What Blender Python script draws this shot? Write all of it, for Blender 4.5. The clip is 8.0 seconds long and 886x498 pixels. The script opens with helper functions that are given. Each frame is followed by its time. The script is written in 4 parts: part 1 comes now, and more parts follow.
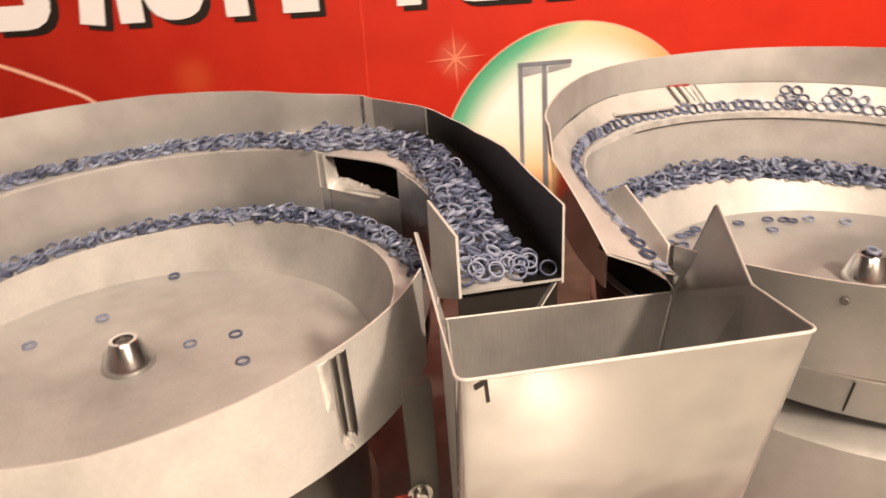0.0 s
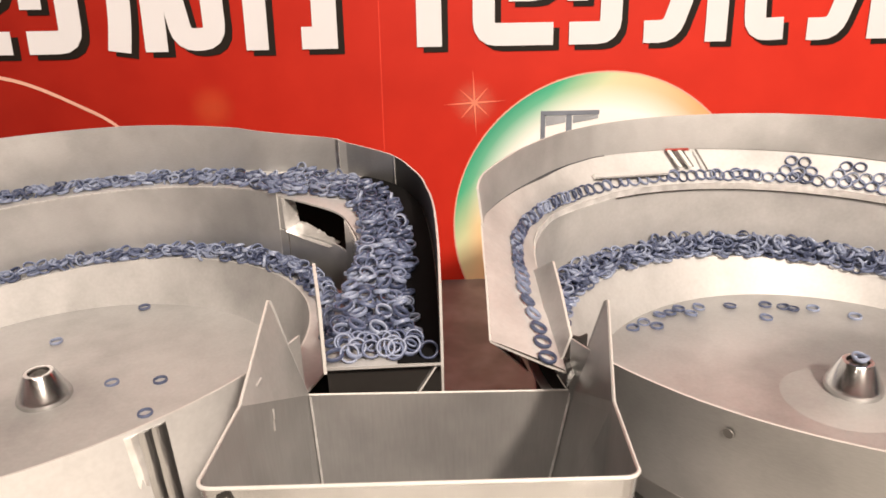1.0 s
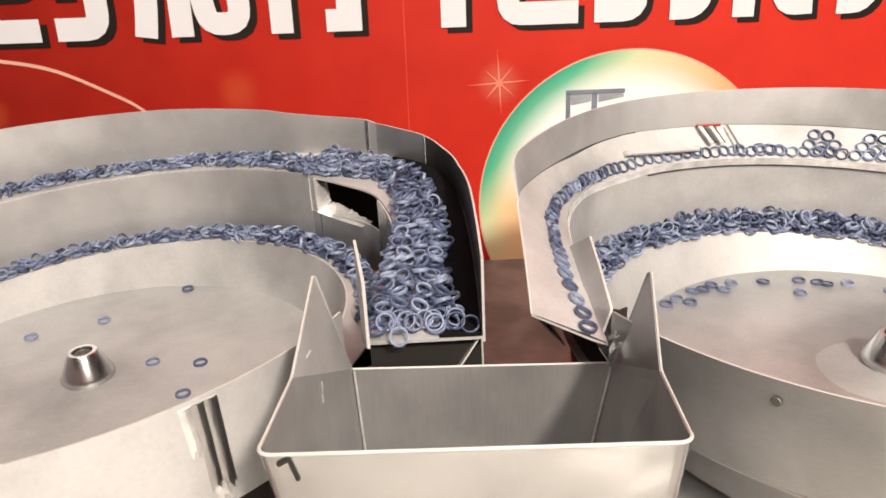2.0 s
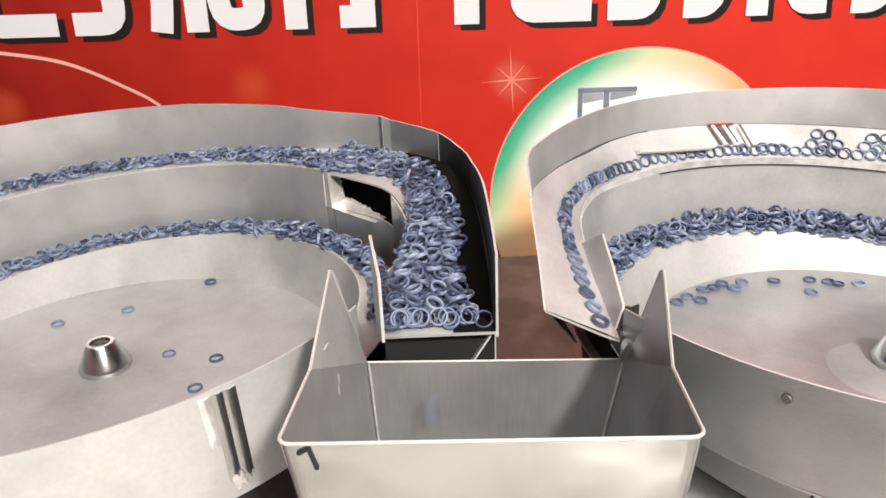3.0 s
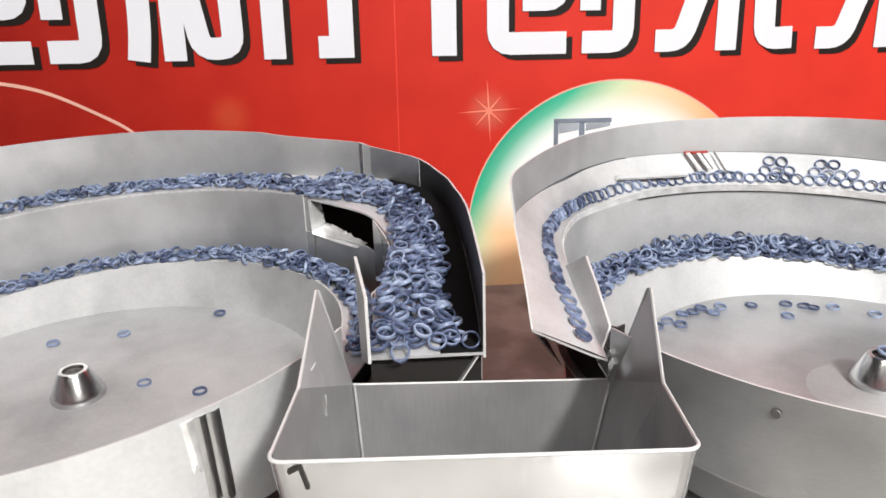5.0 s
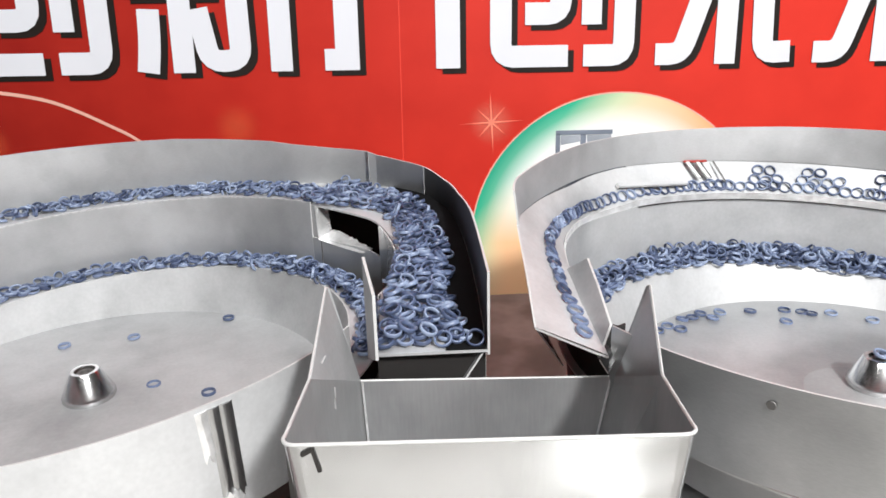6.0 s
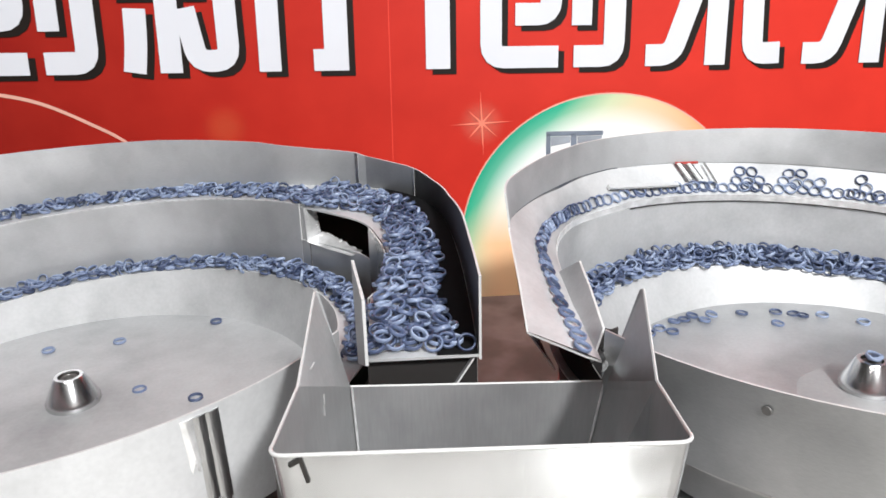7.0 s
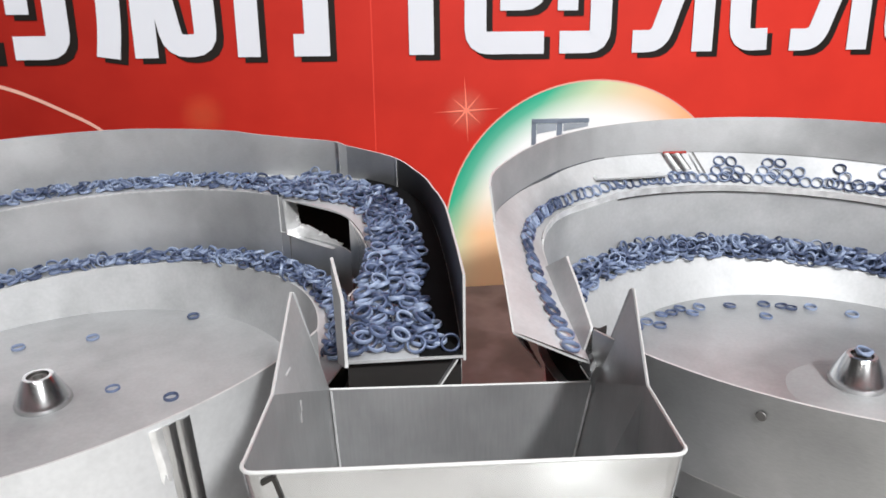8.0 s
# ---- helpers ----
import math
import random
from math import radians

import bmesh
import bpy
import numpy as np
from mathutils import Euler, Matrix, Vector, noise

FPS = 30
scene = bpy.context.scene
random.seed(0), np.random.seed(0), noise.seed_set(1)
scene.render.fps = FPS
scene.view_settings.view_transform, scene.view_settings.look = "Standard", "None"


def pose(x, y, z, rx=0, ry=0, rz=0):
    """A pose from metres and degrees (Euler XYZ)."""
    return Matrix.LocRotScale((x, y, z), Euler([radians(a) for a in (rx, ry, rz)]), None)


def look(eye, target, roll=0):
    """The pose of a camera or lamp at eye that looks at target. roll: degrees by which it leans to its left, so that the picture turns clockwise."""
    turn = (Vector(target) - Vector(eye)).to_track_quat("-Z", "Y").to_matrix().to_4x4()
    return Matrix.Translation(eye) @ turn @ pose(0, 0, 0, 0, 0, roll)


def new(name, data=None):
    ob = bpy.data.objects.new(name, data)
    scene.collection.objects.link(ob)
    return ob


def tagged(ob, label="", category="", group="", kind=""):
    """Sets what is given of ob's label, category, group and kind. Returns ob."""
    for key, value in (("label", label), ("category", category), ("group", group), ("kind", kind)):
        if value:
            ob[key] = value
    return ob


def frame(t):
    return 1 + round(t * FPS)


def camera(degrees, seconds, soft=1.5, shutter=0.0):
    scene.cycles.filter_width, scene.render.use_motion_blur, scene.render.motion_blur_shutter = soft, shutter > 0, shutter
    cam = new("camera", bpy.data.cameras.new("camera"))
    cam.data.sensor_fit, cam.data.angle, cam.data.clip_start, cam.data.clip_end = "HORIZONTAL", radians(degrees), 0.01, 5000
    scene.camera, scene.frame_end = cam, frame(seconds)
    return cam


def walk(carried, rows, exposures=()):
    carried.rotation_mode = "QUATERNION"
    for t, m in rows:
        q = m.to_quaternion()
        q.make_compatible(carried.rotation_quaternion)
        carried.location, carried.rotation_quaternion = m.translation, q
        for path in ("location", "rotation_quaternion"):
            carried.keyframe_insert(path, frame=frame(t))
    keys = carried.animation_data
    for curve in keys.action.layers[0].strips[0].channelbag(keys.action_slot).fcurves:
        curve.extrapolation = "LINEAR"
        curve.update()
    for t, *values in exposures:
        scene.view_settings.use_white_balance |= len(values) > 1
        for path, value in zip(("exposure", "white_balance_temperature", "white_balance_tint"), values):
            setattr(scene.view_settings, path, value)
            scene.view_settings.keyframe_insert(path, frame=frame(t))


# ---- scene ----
import collections

cam = camera(63.7, 8.0, soft=1.6, shutter=0.6)
PATH = [
    (0, pose(-0.1535, -0.2951, 0.2072, 65.659, 3.202, -11.435)),
    (0.3, pose(-0.1159, -0.2964, 0.2042, 65.854, 1.163, -7.42)),
    (0.5, pose(-0.0491, -0.2821, 0.212, 67.349, 1.477, -4.1)),
    (0.7, pose(-0.0145, -0.2775, 0.2053, 68.938, 0.608, -3.781)),
    (1, pose(0.0055, -0.2609, 0.2106, 68.476, 1.539, -2.751)),
    (1.5, pose(0.0049, -0.254, 0.2055, 68.132, 1.879, -2.525)),
    (1.7, pose(-0.0061, -0.259, 0.2056, 67.671, 2.48, -2.072)),
    (3, pose(-0.0163, -0.2729, 0.2091, 67.032, 2.298, -0.905)),
    (3.5, pose(-0.0158, -0.2677, 0.2076, 67.27, 2.096, -2.513)),
    (4, pose(-0.0167, -0.2646, 0.2043, 67.736, 1.949, -3.528)),
    (4.5, pose(-0.0222, -0.2676, 0.1993, 69.134, 1.393, -3.387)),
    (5, pose(-0.0268, -0.2754, 0.1997, 69.735, 1.604, -3.017)),
    (6.5, pose(-0.0312, -0.2969, 0.1924, 71.313, 1.386, -2.846)),
    (7, pose(-0.0311, -0.2855, 0.1938, 71.021, 1.302, -3.643)),
    (7.5, pose(-0.028, -0.275, 0.1936, 70.678, 1.274, -4.004)),
    (8, pose(-0.028, -0.2642, 0.1952, 69.79, 1.035, -4.825)),
]
walk(cam, PATH, exposures=[(0, -0.14, 9900, 23), (0.7, -0.12, 8750, 20), (1.7, -0.07, 7950, 17), (3.0, -0.05, 7150, 13), (4.2, -0.05, 6800, 12), (6.3, -0.02, 6350, 10), (7.0, -0.04, 6330, 10), (8, -0.20, 6300, 10)])

# ---- world and light ----
world = bpy.data.worlds.new("hall")
scene.world = world
world.use_nodes = True
world.node_tree.nodes["Background"].inputs[0].default_value = (0.9, 0.92, 1.0, 1)
world.node_tree.nodes["Background"].inputs[1].default_value = 0.25


def area_lamp(name, eye, target, sx, sy, watts, colour=(1, 1, 1)):
    data = bpy.data.lights.new(name, "AREA")
    data.shape, data.size, data.size_y, data.energy, data.color = "RECTANGLE", sx, sy, watts, colour
    ob = new(name, data)
    ob.matrix_world = look(eye, target)
    return ob


# key follows the shadow on the left bowl; the other three are added fills
area_lamp("hall_light_key", (0.87, -1.94, 1.86), (0.0, 0.15, -0.05), 0.22, 0.22, 112, (1.0, 0.99, 0.97))
area_lamp("fill_light_low", (1.75, -2.20, 0.05), (-0.1, 0.1, -0.1), 1.6, 0.22, 12, (1.0, 0.975, 0.94))
area_lamp("fill_light_front", (0.15, -1.75, 1.95), (0.15, -1.75, 0), 2.6, 0.30, 54, (1.0, 0.98, 0.95))
area_lamp("fill_light_overhead", (0.35, -0.25, 1.92), (0.1, 0.2, 0), 1.0, 1.2, 23, (0.98, 0.99, 1.0))


# ---- materials ----
def nodes_of(name):
    m = bpy.data.materials.new(name)
    m.use_nodes = True
    nt = m.node_tree
    return m, nt, nt.nodes["Principled BSDF"]


def link(nt, a, b):
    nt.links.new(a, b)


def noise_node(nt, scale, detail=4, stretch=(1, 1, 1), coord="Object"):
    tc = nt.nodes.new("ShaderNodeTexCoord")
    mp = nt.nodes.new("ShaderNodeMapping")
    mp.inputs["Scale"].default_value = stretch
    nz = nt.nodes.new("ShaderNodeTexNoise")
    nz.inputs["Scale"].default_value, nz.inputs["Detail"].default_value = scale, detail
    link(nt, tc.outputs[coord], mp.inputs[0])
    link(nt, mp.outputs[0], nz.inputs["Vector"])
    return nz.outputs["Fac"]


def ramp(nt, fac, stops):
    rp = nt.nodes.new("ShaderNodeValToRGB")
    el = rp.color_ramp.elements
    while len(el) < len(stops):
        el.new(0.5)
    for e, (p, c) in zip(el, stops):
        e.position, e.color = p, (*c, 1)
    link(nt, fac, rp.inputs[0])
    return rp.outputs[0]


def mix(nt, fac, a, b, mode="MIX"):
    mx = nt.nodes.new("ShaderNodeMix")
    mx.data_type, mx.blend_type = "RGBA", mode
    for sock, v in ((mx.inputs[0], fac), (mx.inputs[6], a), (mx.inputs[7], b)):
        if hasattr(v, "links"):
            link(nt, v, sock)
        else:
            sock.default_value = v if isinstance(v, float) else (*v, 1)
    return mx.outputs[2]


def grey(v, warm=0.0):
    return (v * (1 + warm), v, v * (1 - warm))


def steel(name, lo, hi, rough_lo, rough_hi, stretch=(1, 1, 1), metal=0.9, grain=260, bump=0.008, dent=0.10):
    m, nt, b = nodes_of(name)
    cloud = noise_node(nt, 9, 5)
    fine = noise_node(nt, grain, 3, stretch)
    base = ramp(nt, cloud, [(0.25, grey(lo, -0.01)), (0.75, grey(hi, -0.01))])
    stain = ramp(nt, noise_node(nt, 5.5, 7), [(0.36, grey(0.62)), (0.49, grey(0.90)), (0.62, grey(1.0))])
    blotch = ramp(nt, noise_node(nt, 24, 5), [(0.38, grey(0.84)), (0.56, grey(1.0))])
    stain = mix(nt, 0.7, stain, blotch, "MULTIPLY")
    grained = mix(nt, 0.2, base, ramp(nt, fine, [(0.3, grey(lo * 0.8)), (0.7, grey(hi))]))
    link(nt, mix(nt, 0.8, grained, stain, "MULTIPLY"), b.inputs["Base Color"])
    rr = ramp(nt, cloud, [(0.3, grey(rough_lo)), (0.7, grey(rough_hi))])
    link(nt, rr, b.inputs["Roughness"])
    b.inputs["Metallic"].default_value = metal
    bp = nt.nodes.new("ShaderNodeBump")
    bp.inputs["Strength"].default_value, bp.inputs["Distance"].default_value = bump, 0.002
    link(nt, fine, bp.inputs["Height"])
    wave = nt.nodes.new("ShaderNodeBump")
    wave.inputs["Strength"].default_value, wave.inputs["Distance"].default_value = dent, 0.006
    link(nt, noise_node(nt, 11, 2), wave.inputs["Height"])
    link(nt, wave.outputs[0], bp.inputs["Normal"])
    link(nt, bp.outputs[0], b.inputs["Normal"])
    return m


def plain(name, colour, rough, metal=0.0, var=0.12, scale=30, bump=0.0):
    m, nt, b = nodes_of(name)
    nz = noise_node(nt, scale, 5)
    lo = tuple(c * (1 - var) for c in colour)
    hi = tuple(min(1, c * (1 + var)) for c in colour)
    link(nt, ramp(nt, nz, [(0.3, lo), (0.7, hi)]), b.inputs["Base Color"])
    b.inputs["Roughness"].default_value, b.inputs["Metallic"].default_value = rough, metal
    if bump:
        bp = nt.nodes.new("ShaderNodeBump")
        bp.inputs["Strength"].default_value, bp.inputs["Distance"].default_value = bump, 0.002
        link(nt, nz, bp.inputs["Height"])
        link(nt, bp.outputs[0], b.inputs["Normal"])
    return m


STEEL = steel("satin_stainless_steel", 0.52, 0.64, 0.46, 0.56, (1, 1, 6), 0.7)
FLOOR_STEEL = steel("blasted_stainless_steel", 0.46, 0.57, 0.50, 0.62, (1, 1, 1), 0.35)
BRUSHED = steel("brushed_stainless_steel", 0.46, 0.58, 0.34, 0.44, (5, 5, 0.3), 0.6, 110, 0.004)
SHEEN = steel("fine_brushed_stainless_steel", 0.56, 0.66, 0.16, 0.22, (5, 1, 0.3), 0.9, 110, 0.0, 0.40)
POLISHED = steel("mill_finish_steel", 0.34, 0.44, 0.20, 0.30, (1, 1, 5), 1.0, 260, 0.01)
WHITE_STEEL = steel("bead_blasted_track_steel", 0.60, 0.72, 0.5, 0.6, (1, 1, 1), 0.4)
SKIRT = steel("dark_polished_steel", 0.30, 0.38, 0.16, 0.22, (1, 1, 5), 1.0)
# darker copy of the bowl steel, for faces that lie in shade
SHADED_STEEL = steel("shaded_bowl_steel", 0.44, 0.56, 0.38, 0.48, (1, 1, 5), 0.85)
CUT_EDGE = plain("cut_steel_edge", (0.62, 0.62, 0.61), 0.5, 0.2, 0.05, 80)
CHROME = plain("polished_steel", (0.60, 0.60, 0.60), 0.2, 1.0, 0.05, 60)
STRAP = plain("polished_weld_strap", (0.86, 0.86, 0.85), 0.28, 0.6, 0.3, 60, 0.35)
WELD = plain("ground_weld", (0.55, 0.54, 0.52), 0.3, 1.0, 0.3, 120, 0.5)
WELD_BAND = steel("polished_weld_band", 0.42, 0.72, 0.24, 0.38, (6, 6, 0.5), 1.0, 60, 0.12)
# near-black colours that stand in for shade inside the left chute
WALL_SHADE = plain("chute_wall_shade", (0.020, 0.021, 0.022), 0.5, 0.0, 0.3, 40, 0.1)
FLOOR_SHADE = plain("chute_floor_shade", (0.006, 0.006, 0.0065), 0.9, 0.0, 0.2, 40, 0.1)
# black for dark parts and for sheets that stand in for shade
BLACK_AND_SHADE = plain("black_steel_and_shade", (0.022, 0.02, 0.019), 0.6, 0.2, 0.2, 30)
DARK_METAL = plain("dark_grey_casting", (0.12, 0.115, 0.11), 0.5, 0.3, 0.2, 20)
INK = plain("black_marker_ink", (0.02, 0.018, 0.016), 0.6, 0, 0.3, 90)
RED_TAG = plain("red_paint", (0.35, 0.03, 0.02), 0.5)


def ring_rubber():
    m, nt, b = nodes_of("blue_grey_rubber")
    geo = nt.nodes.new("ShaderNodeNewGeometry")
    info = nt.nodes.new("ShaderNodeObjectInfo")
    add = nt.nodes.new("ShaderNodeMath")
    add.operation = "ADD"
    link(nt, geo.outputs["Random Per Island"], add.inputs[0])
    link(nt, info.outputs["Random"], add.inputs[1])
    wrap = nt.nodes.new("ShaderNodeMath")
    wrap.operation = "FRACT"
    link(nt, add.outputs[0], wrap.inputs[0])
    # ring tones spread wide to imitate dark gaps and highlights in the heaps
    col = ramp(nt, wrap.outputs[0], [(0.0, (0.034, 0.047, 0.095)), (0.5, (0.118, 0.153, 0.255)), (1.0, (0.270, 0.325, 0.450))])
    link(nt, col, b.inputs["Base Color"])
    b.inputs["Roughness"].default_value = 0.38
    return m


RUBBER = ring_rubber()


def banner_red():
    m, nt, b = nodes_of("printed_red_vinyl")
    big = noise_node(nt, 1.6, 3)
    small = noise_node(nt, 14, 4)
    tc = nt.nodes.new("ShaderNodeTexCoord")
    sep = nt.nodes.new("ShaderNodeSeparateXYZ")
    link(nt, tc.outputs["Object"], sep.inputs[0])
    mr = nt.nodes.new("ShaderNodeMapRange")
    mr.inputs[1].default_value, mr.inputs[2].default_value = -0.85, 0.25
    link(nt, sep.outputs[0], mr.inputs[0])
    # red darkened towards the left for the weaker light on that side
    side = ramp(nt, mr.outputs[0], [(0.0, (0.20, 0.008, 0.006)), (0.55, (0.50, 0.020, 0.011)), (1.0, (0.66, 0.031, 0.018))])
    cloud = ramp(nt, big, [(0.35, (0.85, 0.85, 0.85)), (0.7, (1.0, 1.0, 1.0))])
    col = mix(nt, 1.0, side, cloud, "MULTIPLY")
    col = mix(nt, 0.12, col, ramp(nt, small, [(0.3, (0.4, 0.02, 0.01)), (0.7, (0.8, 0.06, 0.03))]))
    link(nt, col, b.inputs["Base Color"])
    b.inputs["Roughness"].default_value = 0.55
    return m


BANNER_RED = banner_red()
PRINT_WHITE = plain("white_print", (0.70, 0.71, 0.75), 0.55, 0, 0.02, 6)
PRINT_BLACK = plain("dark_brown_print", (0.014, 0.010, 0.008), 0.6, 0, 0.15, 8)
PRINT_PINK = plain("pale_pink_print", (0.75, 0.42, 0.33), 0.55, 0, 0.05, 8)
PRINT_GLOW = plain("light_red_print", (0.88, 0.24, 0.16), 0.55, 0, 0.06, 20)
PRINT_SEAM = plain("seam_red_print", (0.74, 0.070, 0.045), 0.55, 0, 0.06, 20)
PRINT_GREY = plain("grey_print", (0.33, 0.36, 0.40), 0.55, 0, 0.2, 20)
PRINT_DARKGREY = plain("dark_grey_print", (0.19, 0.22, 0.27), 0.55, 0, 0.2, 20)


def globe_print():
    """Printed ball: pale heart, green upper left rim, orange right and lower rim."""
    m, nt, b = nodes_of("printed_green_orange_ball")
    tc = nt.nodes.new("ShaderNodeTexCoord")
    sep = nt.nodes.new("ShaderNodeSeparateXYZ")
    link(nt, tc.outputs["Object"], sep.inputs[0])
    ln = nt.nodes.new("ShaderNodeVectorMath")
    ln.operation = "LENGTH"
    link(nt, tc.outputs["Object"], ln.inputs[0])
    rad = nt.nodes.new("ShaderNodeMapRange")
    rad.inputs[1].default_value, rad.inputs[2].default_value = 0.0, 0.268
    link(nt, ln.outputs["Value"], rad.inputs[0])
    wx = nt.nodes.new("ShaderNodeMath")
    wx.operation = "MULTIPLY_ADD"
    wx.inputs[1].default_value, wx.inputs[2].default_value = -1.1, 0.0
    link(nt, sep.outputs[0], wx.inputs[0])
    wz = nt.nodes.new("ShaderNodeMath")
    wz.operation = "ADD"
    link(nt, wx.outputs[0], wz.inputs[0])
    link(nt, sep.outputs[2], wz.inputs[1])
    hue = nt.nodes.new("ShaderNodeMapRange")
    hue.inputs[1].default_value, hue.inputs[2].default_value = 0.02, 0.40
    link(nt, wz.outputs[0], hue.inputs[0])
    edge = ramp(nt, hue.outputs[0], [(0.0, (0.92, 0.42, 0.20)), (0.30, (0.92, 0.55, 0.32)), (0.62, (0.60, 0.68, 0.42)), (0.85, (0.02, 0.44, 0.25)), (1.0, (0.02, 0.36, 0.22))])
    whiteness = ramp(nt, rad.outputs[0], [(0.0, (1, 1, 1)), (0.76, (1, 1, 1)), (0.93, (0.1, 0.1, 0.1)), (1.0, (0, 0, 0))])
    low = nt.nodes.new("ShaderNodeMapRange")
    low.inputs[1].default_value, low.inputs[2].default_value = 0.0, 0.16
    link(nt, sep.outputs[2], low.inputs[0])
    heart = ramp(nt, low.outputs[0], [(0.0, (0.95, 0.58, 0.32)), (0.4, (0.93, 0.85, 0.72)), (0.75, (0.92, 0.93, 0.92))])
    link(nt, mix(nt, whiteness, edge, heart), b.inputs["Base Color"])
    b.inputs["Roughness"].default_value = 0.55
    return m


GLOBE = globe_print()
for m in (BANNER_RED, PRINT_WHITE, PRINT_BLACK, PRINT_PINK, PRINT_GLOW, PRINT_SEAM, PRINT_GREY, PRINT_DARKGREY, GLOBE):
    m.node_tree.nodes["Principled BSDF"].inputs["Specular IOR Level"].default_value = 0.15


def table_laminate():
    m, nt, b = nodes_of("brown_marbled_laminate")
    veins = noise_node(nt, 6, 4, (1, 0.8, 1))
    fine = noise_node(nt, 60, 4)
    col = ramp(nt, veins, [(0.32, (0.125, 0.090, 0.088)), (0.46, (0.215, 0.162, 0.160)), (0.56, (0.380, 0.305, 0.300)), (0.68, (0.185, 0.138, 0.136))])
    link(nt, mix(nt, 0.2, col, ramp(nt, fine, [(0.3, (0.025, 0.018, 0.019)), (0.7, (0.10, 0.075, 0.078))])), b.inputs["Base Color"])
    b.inputs["Roughness"].default_value = 0.5
    b.inputs["Specular IOR Level"].default_value = 0.3
    return m


TABLE = table_laminate()
# pale gloss chosen to throw light up at the hopper front
HALL_FLOOR = plain("pale_bounce_floor", (0.66, 0.64, 0.60), 0.10, 0, 0.04, 8, 0.12)
WALL = plain("grey_hall_wall", (0.10, 0.099, 0.097), 0.85, 0, 0.05, 3)
CEILING = plain("grey_hall_ceiling", (0.16, 0.16, 0.158), 0.9, 0, 0.04, 3)


# ---- mesh helpers ----
def finish(me, smooth=True, angle=35):
    if smooth:
        me.polygons.foreach_set("use_smooth", [True] * len(me.polygons))
        me.set_sharp_from_angle(angle=radians(angle))
    me.update()
    return me


def mesh_ob(name, verts, faces, mat, parent=None, label="", smooth=True):
    me = bpy.data.meshes.new(name)
    me.from_pydata([tuple(v) for v in verts], [], faces)
    me.materials.append(mat)
    bm = bmesh.new()
    bm.from_mesh(me)
    bmesh.ops.recalc_face_normals(bm, faces=bm.faces)
    bm.to_mesh(me)
    bm.free()
    finish(me, smooth)
    ob = new(name, me)
    if parent:
        ob.parent = parent
    if label:
        tagged(ob, label)
    return ob


def part(name, bm, mat, parent=None, label="", smooth=True):
    me = bpy.data.meshes.new(name)
    bmesh.ops.recalc_face_normals(bm, faces=bm.faces)
    bm.to_mesh(me)
    bm.free()
    me.materials.append(mat)
    finish(me, smooth)
    ob = new(name, me)
    if parent:
        ob.parent = parent
    if label:
        tagged(ob, label)
    return ob


def thing(name, label, category, group="", kind="", at=(0, 0, 0)):
    ob = new(name)
    ob.location = at
    ob.empty_display_size = 0.02
    return tagged(ob, label, category, group, kind)


def shell(name, low, high, off, mat, parent, label=""):
    """A bent sheet between two lines, with thickness: off is the shift of its back face, one vector or one for each point."""
    n = len(low)
    offs = off if isinstance(off, list) else [Vector(off)] * n
    low, high = [Vector(p) for p in low], [Vector(p) for p in high]
    v = []
    for a, b, o in zip(low, high, offs):
        v += [a, b, b + o, a + o]
    f = []
    for i in range(n - 1):
        p, q = 4 * i, 4 * i + 4
        for k in range(4):
            f.append((p + k, p + (k + 1) % 4, q + (k + 1) % 4, q + k))
    f += [(3, 2, 1, 0), (4 * n - 4, 4 * n - 3, 4 * n - 2, 4 * n - 1)]
    ob = mesh_ob(name, v, f, mat, parent, label)
    ob.data.materials.append(CUT_EDGE)
    for k in range(1, 4 * (n - 1), 4):
        ob.data.polygons[k].material_index = 1
    ob.data.polygons[4 * n - 4].material_index = ob.data.polygons[4 * n - 3].material_index = 1
    return ob


def plan_normals(line, size):
    """For each point of a line in plan, the normal to its right times size."""
    out = []
    for i in range(len(line)):
        a, b = Vector(line[max(i - 1, 0)]), Vector(line[min(i + 1, len(line) - 1)])
        d = b - a
        out.append(Vector((d.y, -d.x, 0)).normalized() * size)
    return out


def smooth_line(pts, n):
    """n points along a soft curve through pts (of any dimension)."""
    pts = [np.array(p, float) for p in pts]
    ext = [2 * pts[0] - pts[1]] + pts + [2 * pts[-1] - pts[-2]]
    dense = []
    for i in range(1, len(ext) - 2):
        p0, p1, p2, p3 = ext[i - 1:i + 3]
        for s in np.linspace(0, 1, 24, endpoint=False):
            dense.append(0.5 * (2 * p1 + (p2 - p0) * s + (2 * p0 - 5 * p1 + 4 * p2 - p3) * s ** 2 + (3 * p1 - p0 - 3 * p2 + p3) * s ** 3))
    dense.append(pts[-1])
    dense = np.array(dense)
    d = np.concatenate([[0], np.cumsum(np.linalg.norm(np.diff(dense, axis=0), axis=1))])
    want = np.linspace(0, d[-1], n)
    return [Vector([float(np.interp(w, d, dense[:, k])) for k in range(dense.shape[1])]) for w in want]


def box_bm(sx, sy, sz, bevel=0.0, at=None):
    bm = bmesh.new()
    bmesh.ops.create_cube(bm, size=1, matrix=Matrix.Diagonal((sx, sy, sz, 1)))
    if bevel:
        bmesh.ops.bevel(bm, geom=bm.edges[:], offset=bevel, segments=2, affect="EDGES", profile=0.5)
    if at is not None:
        bmesh.ops.transform(bm, matrix=at, verts=bm.verts)
    return bm


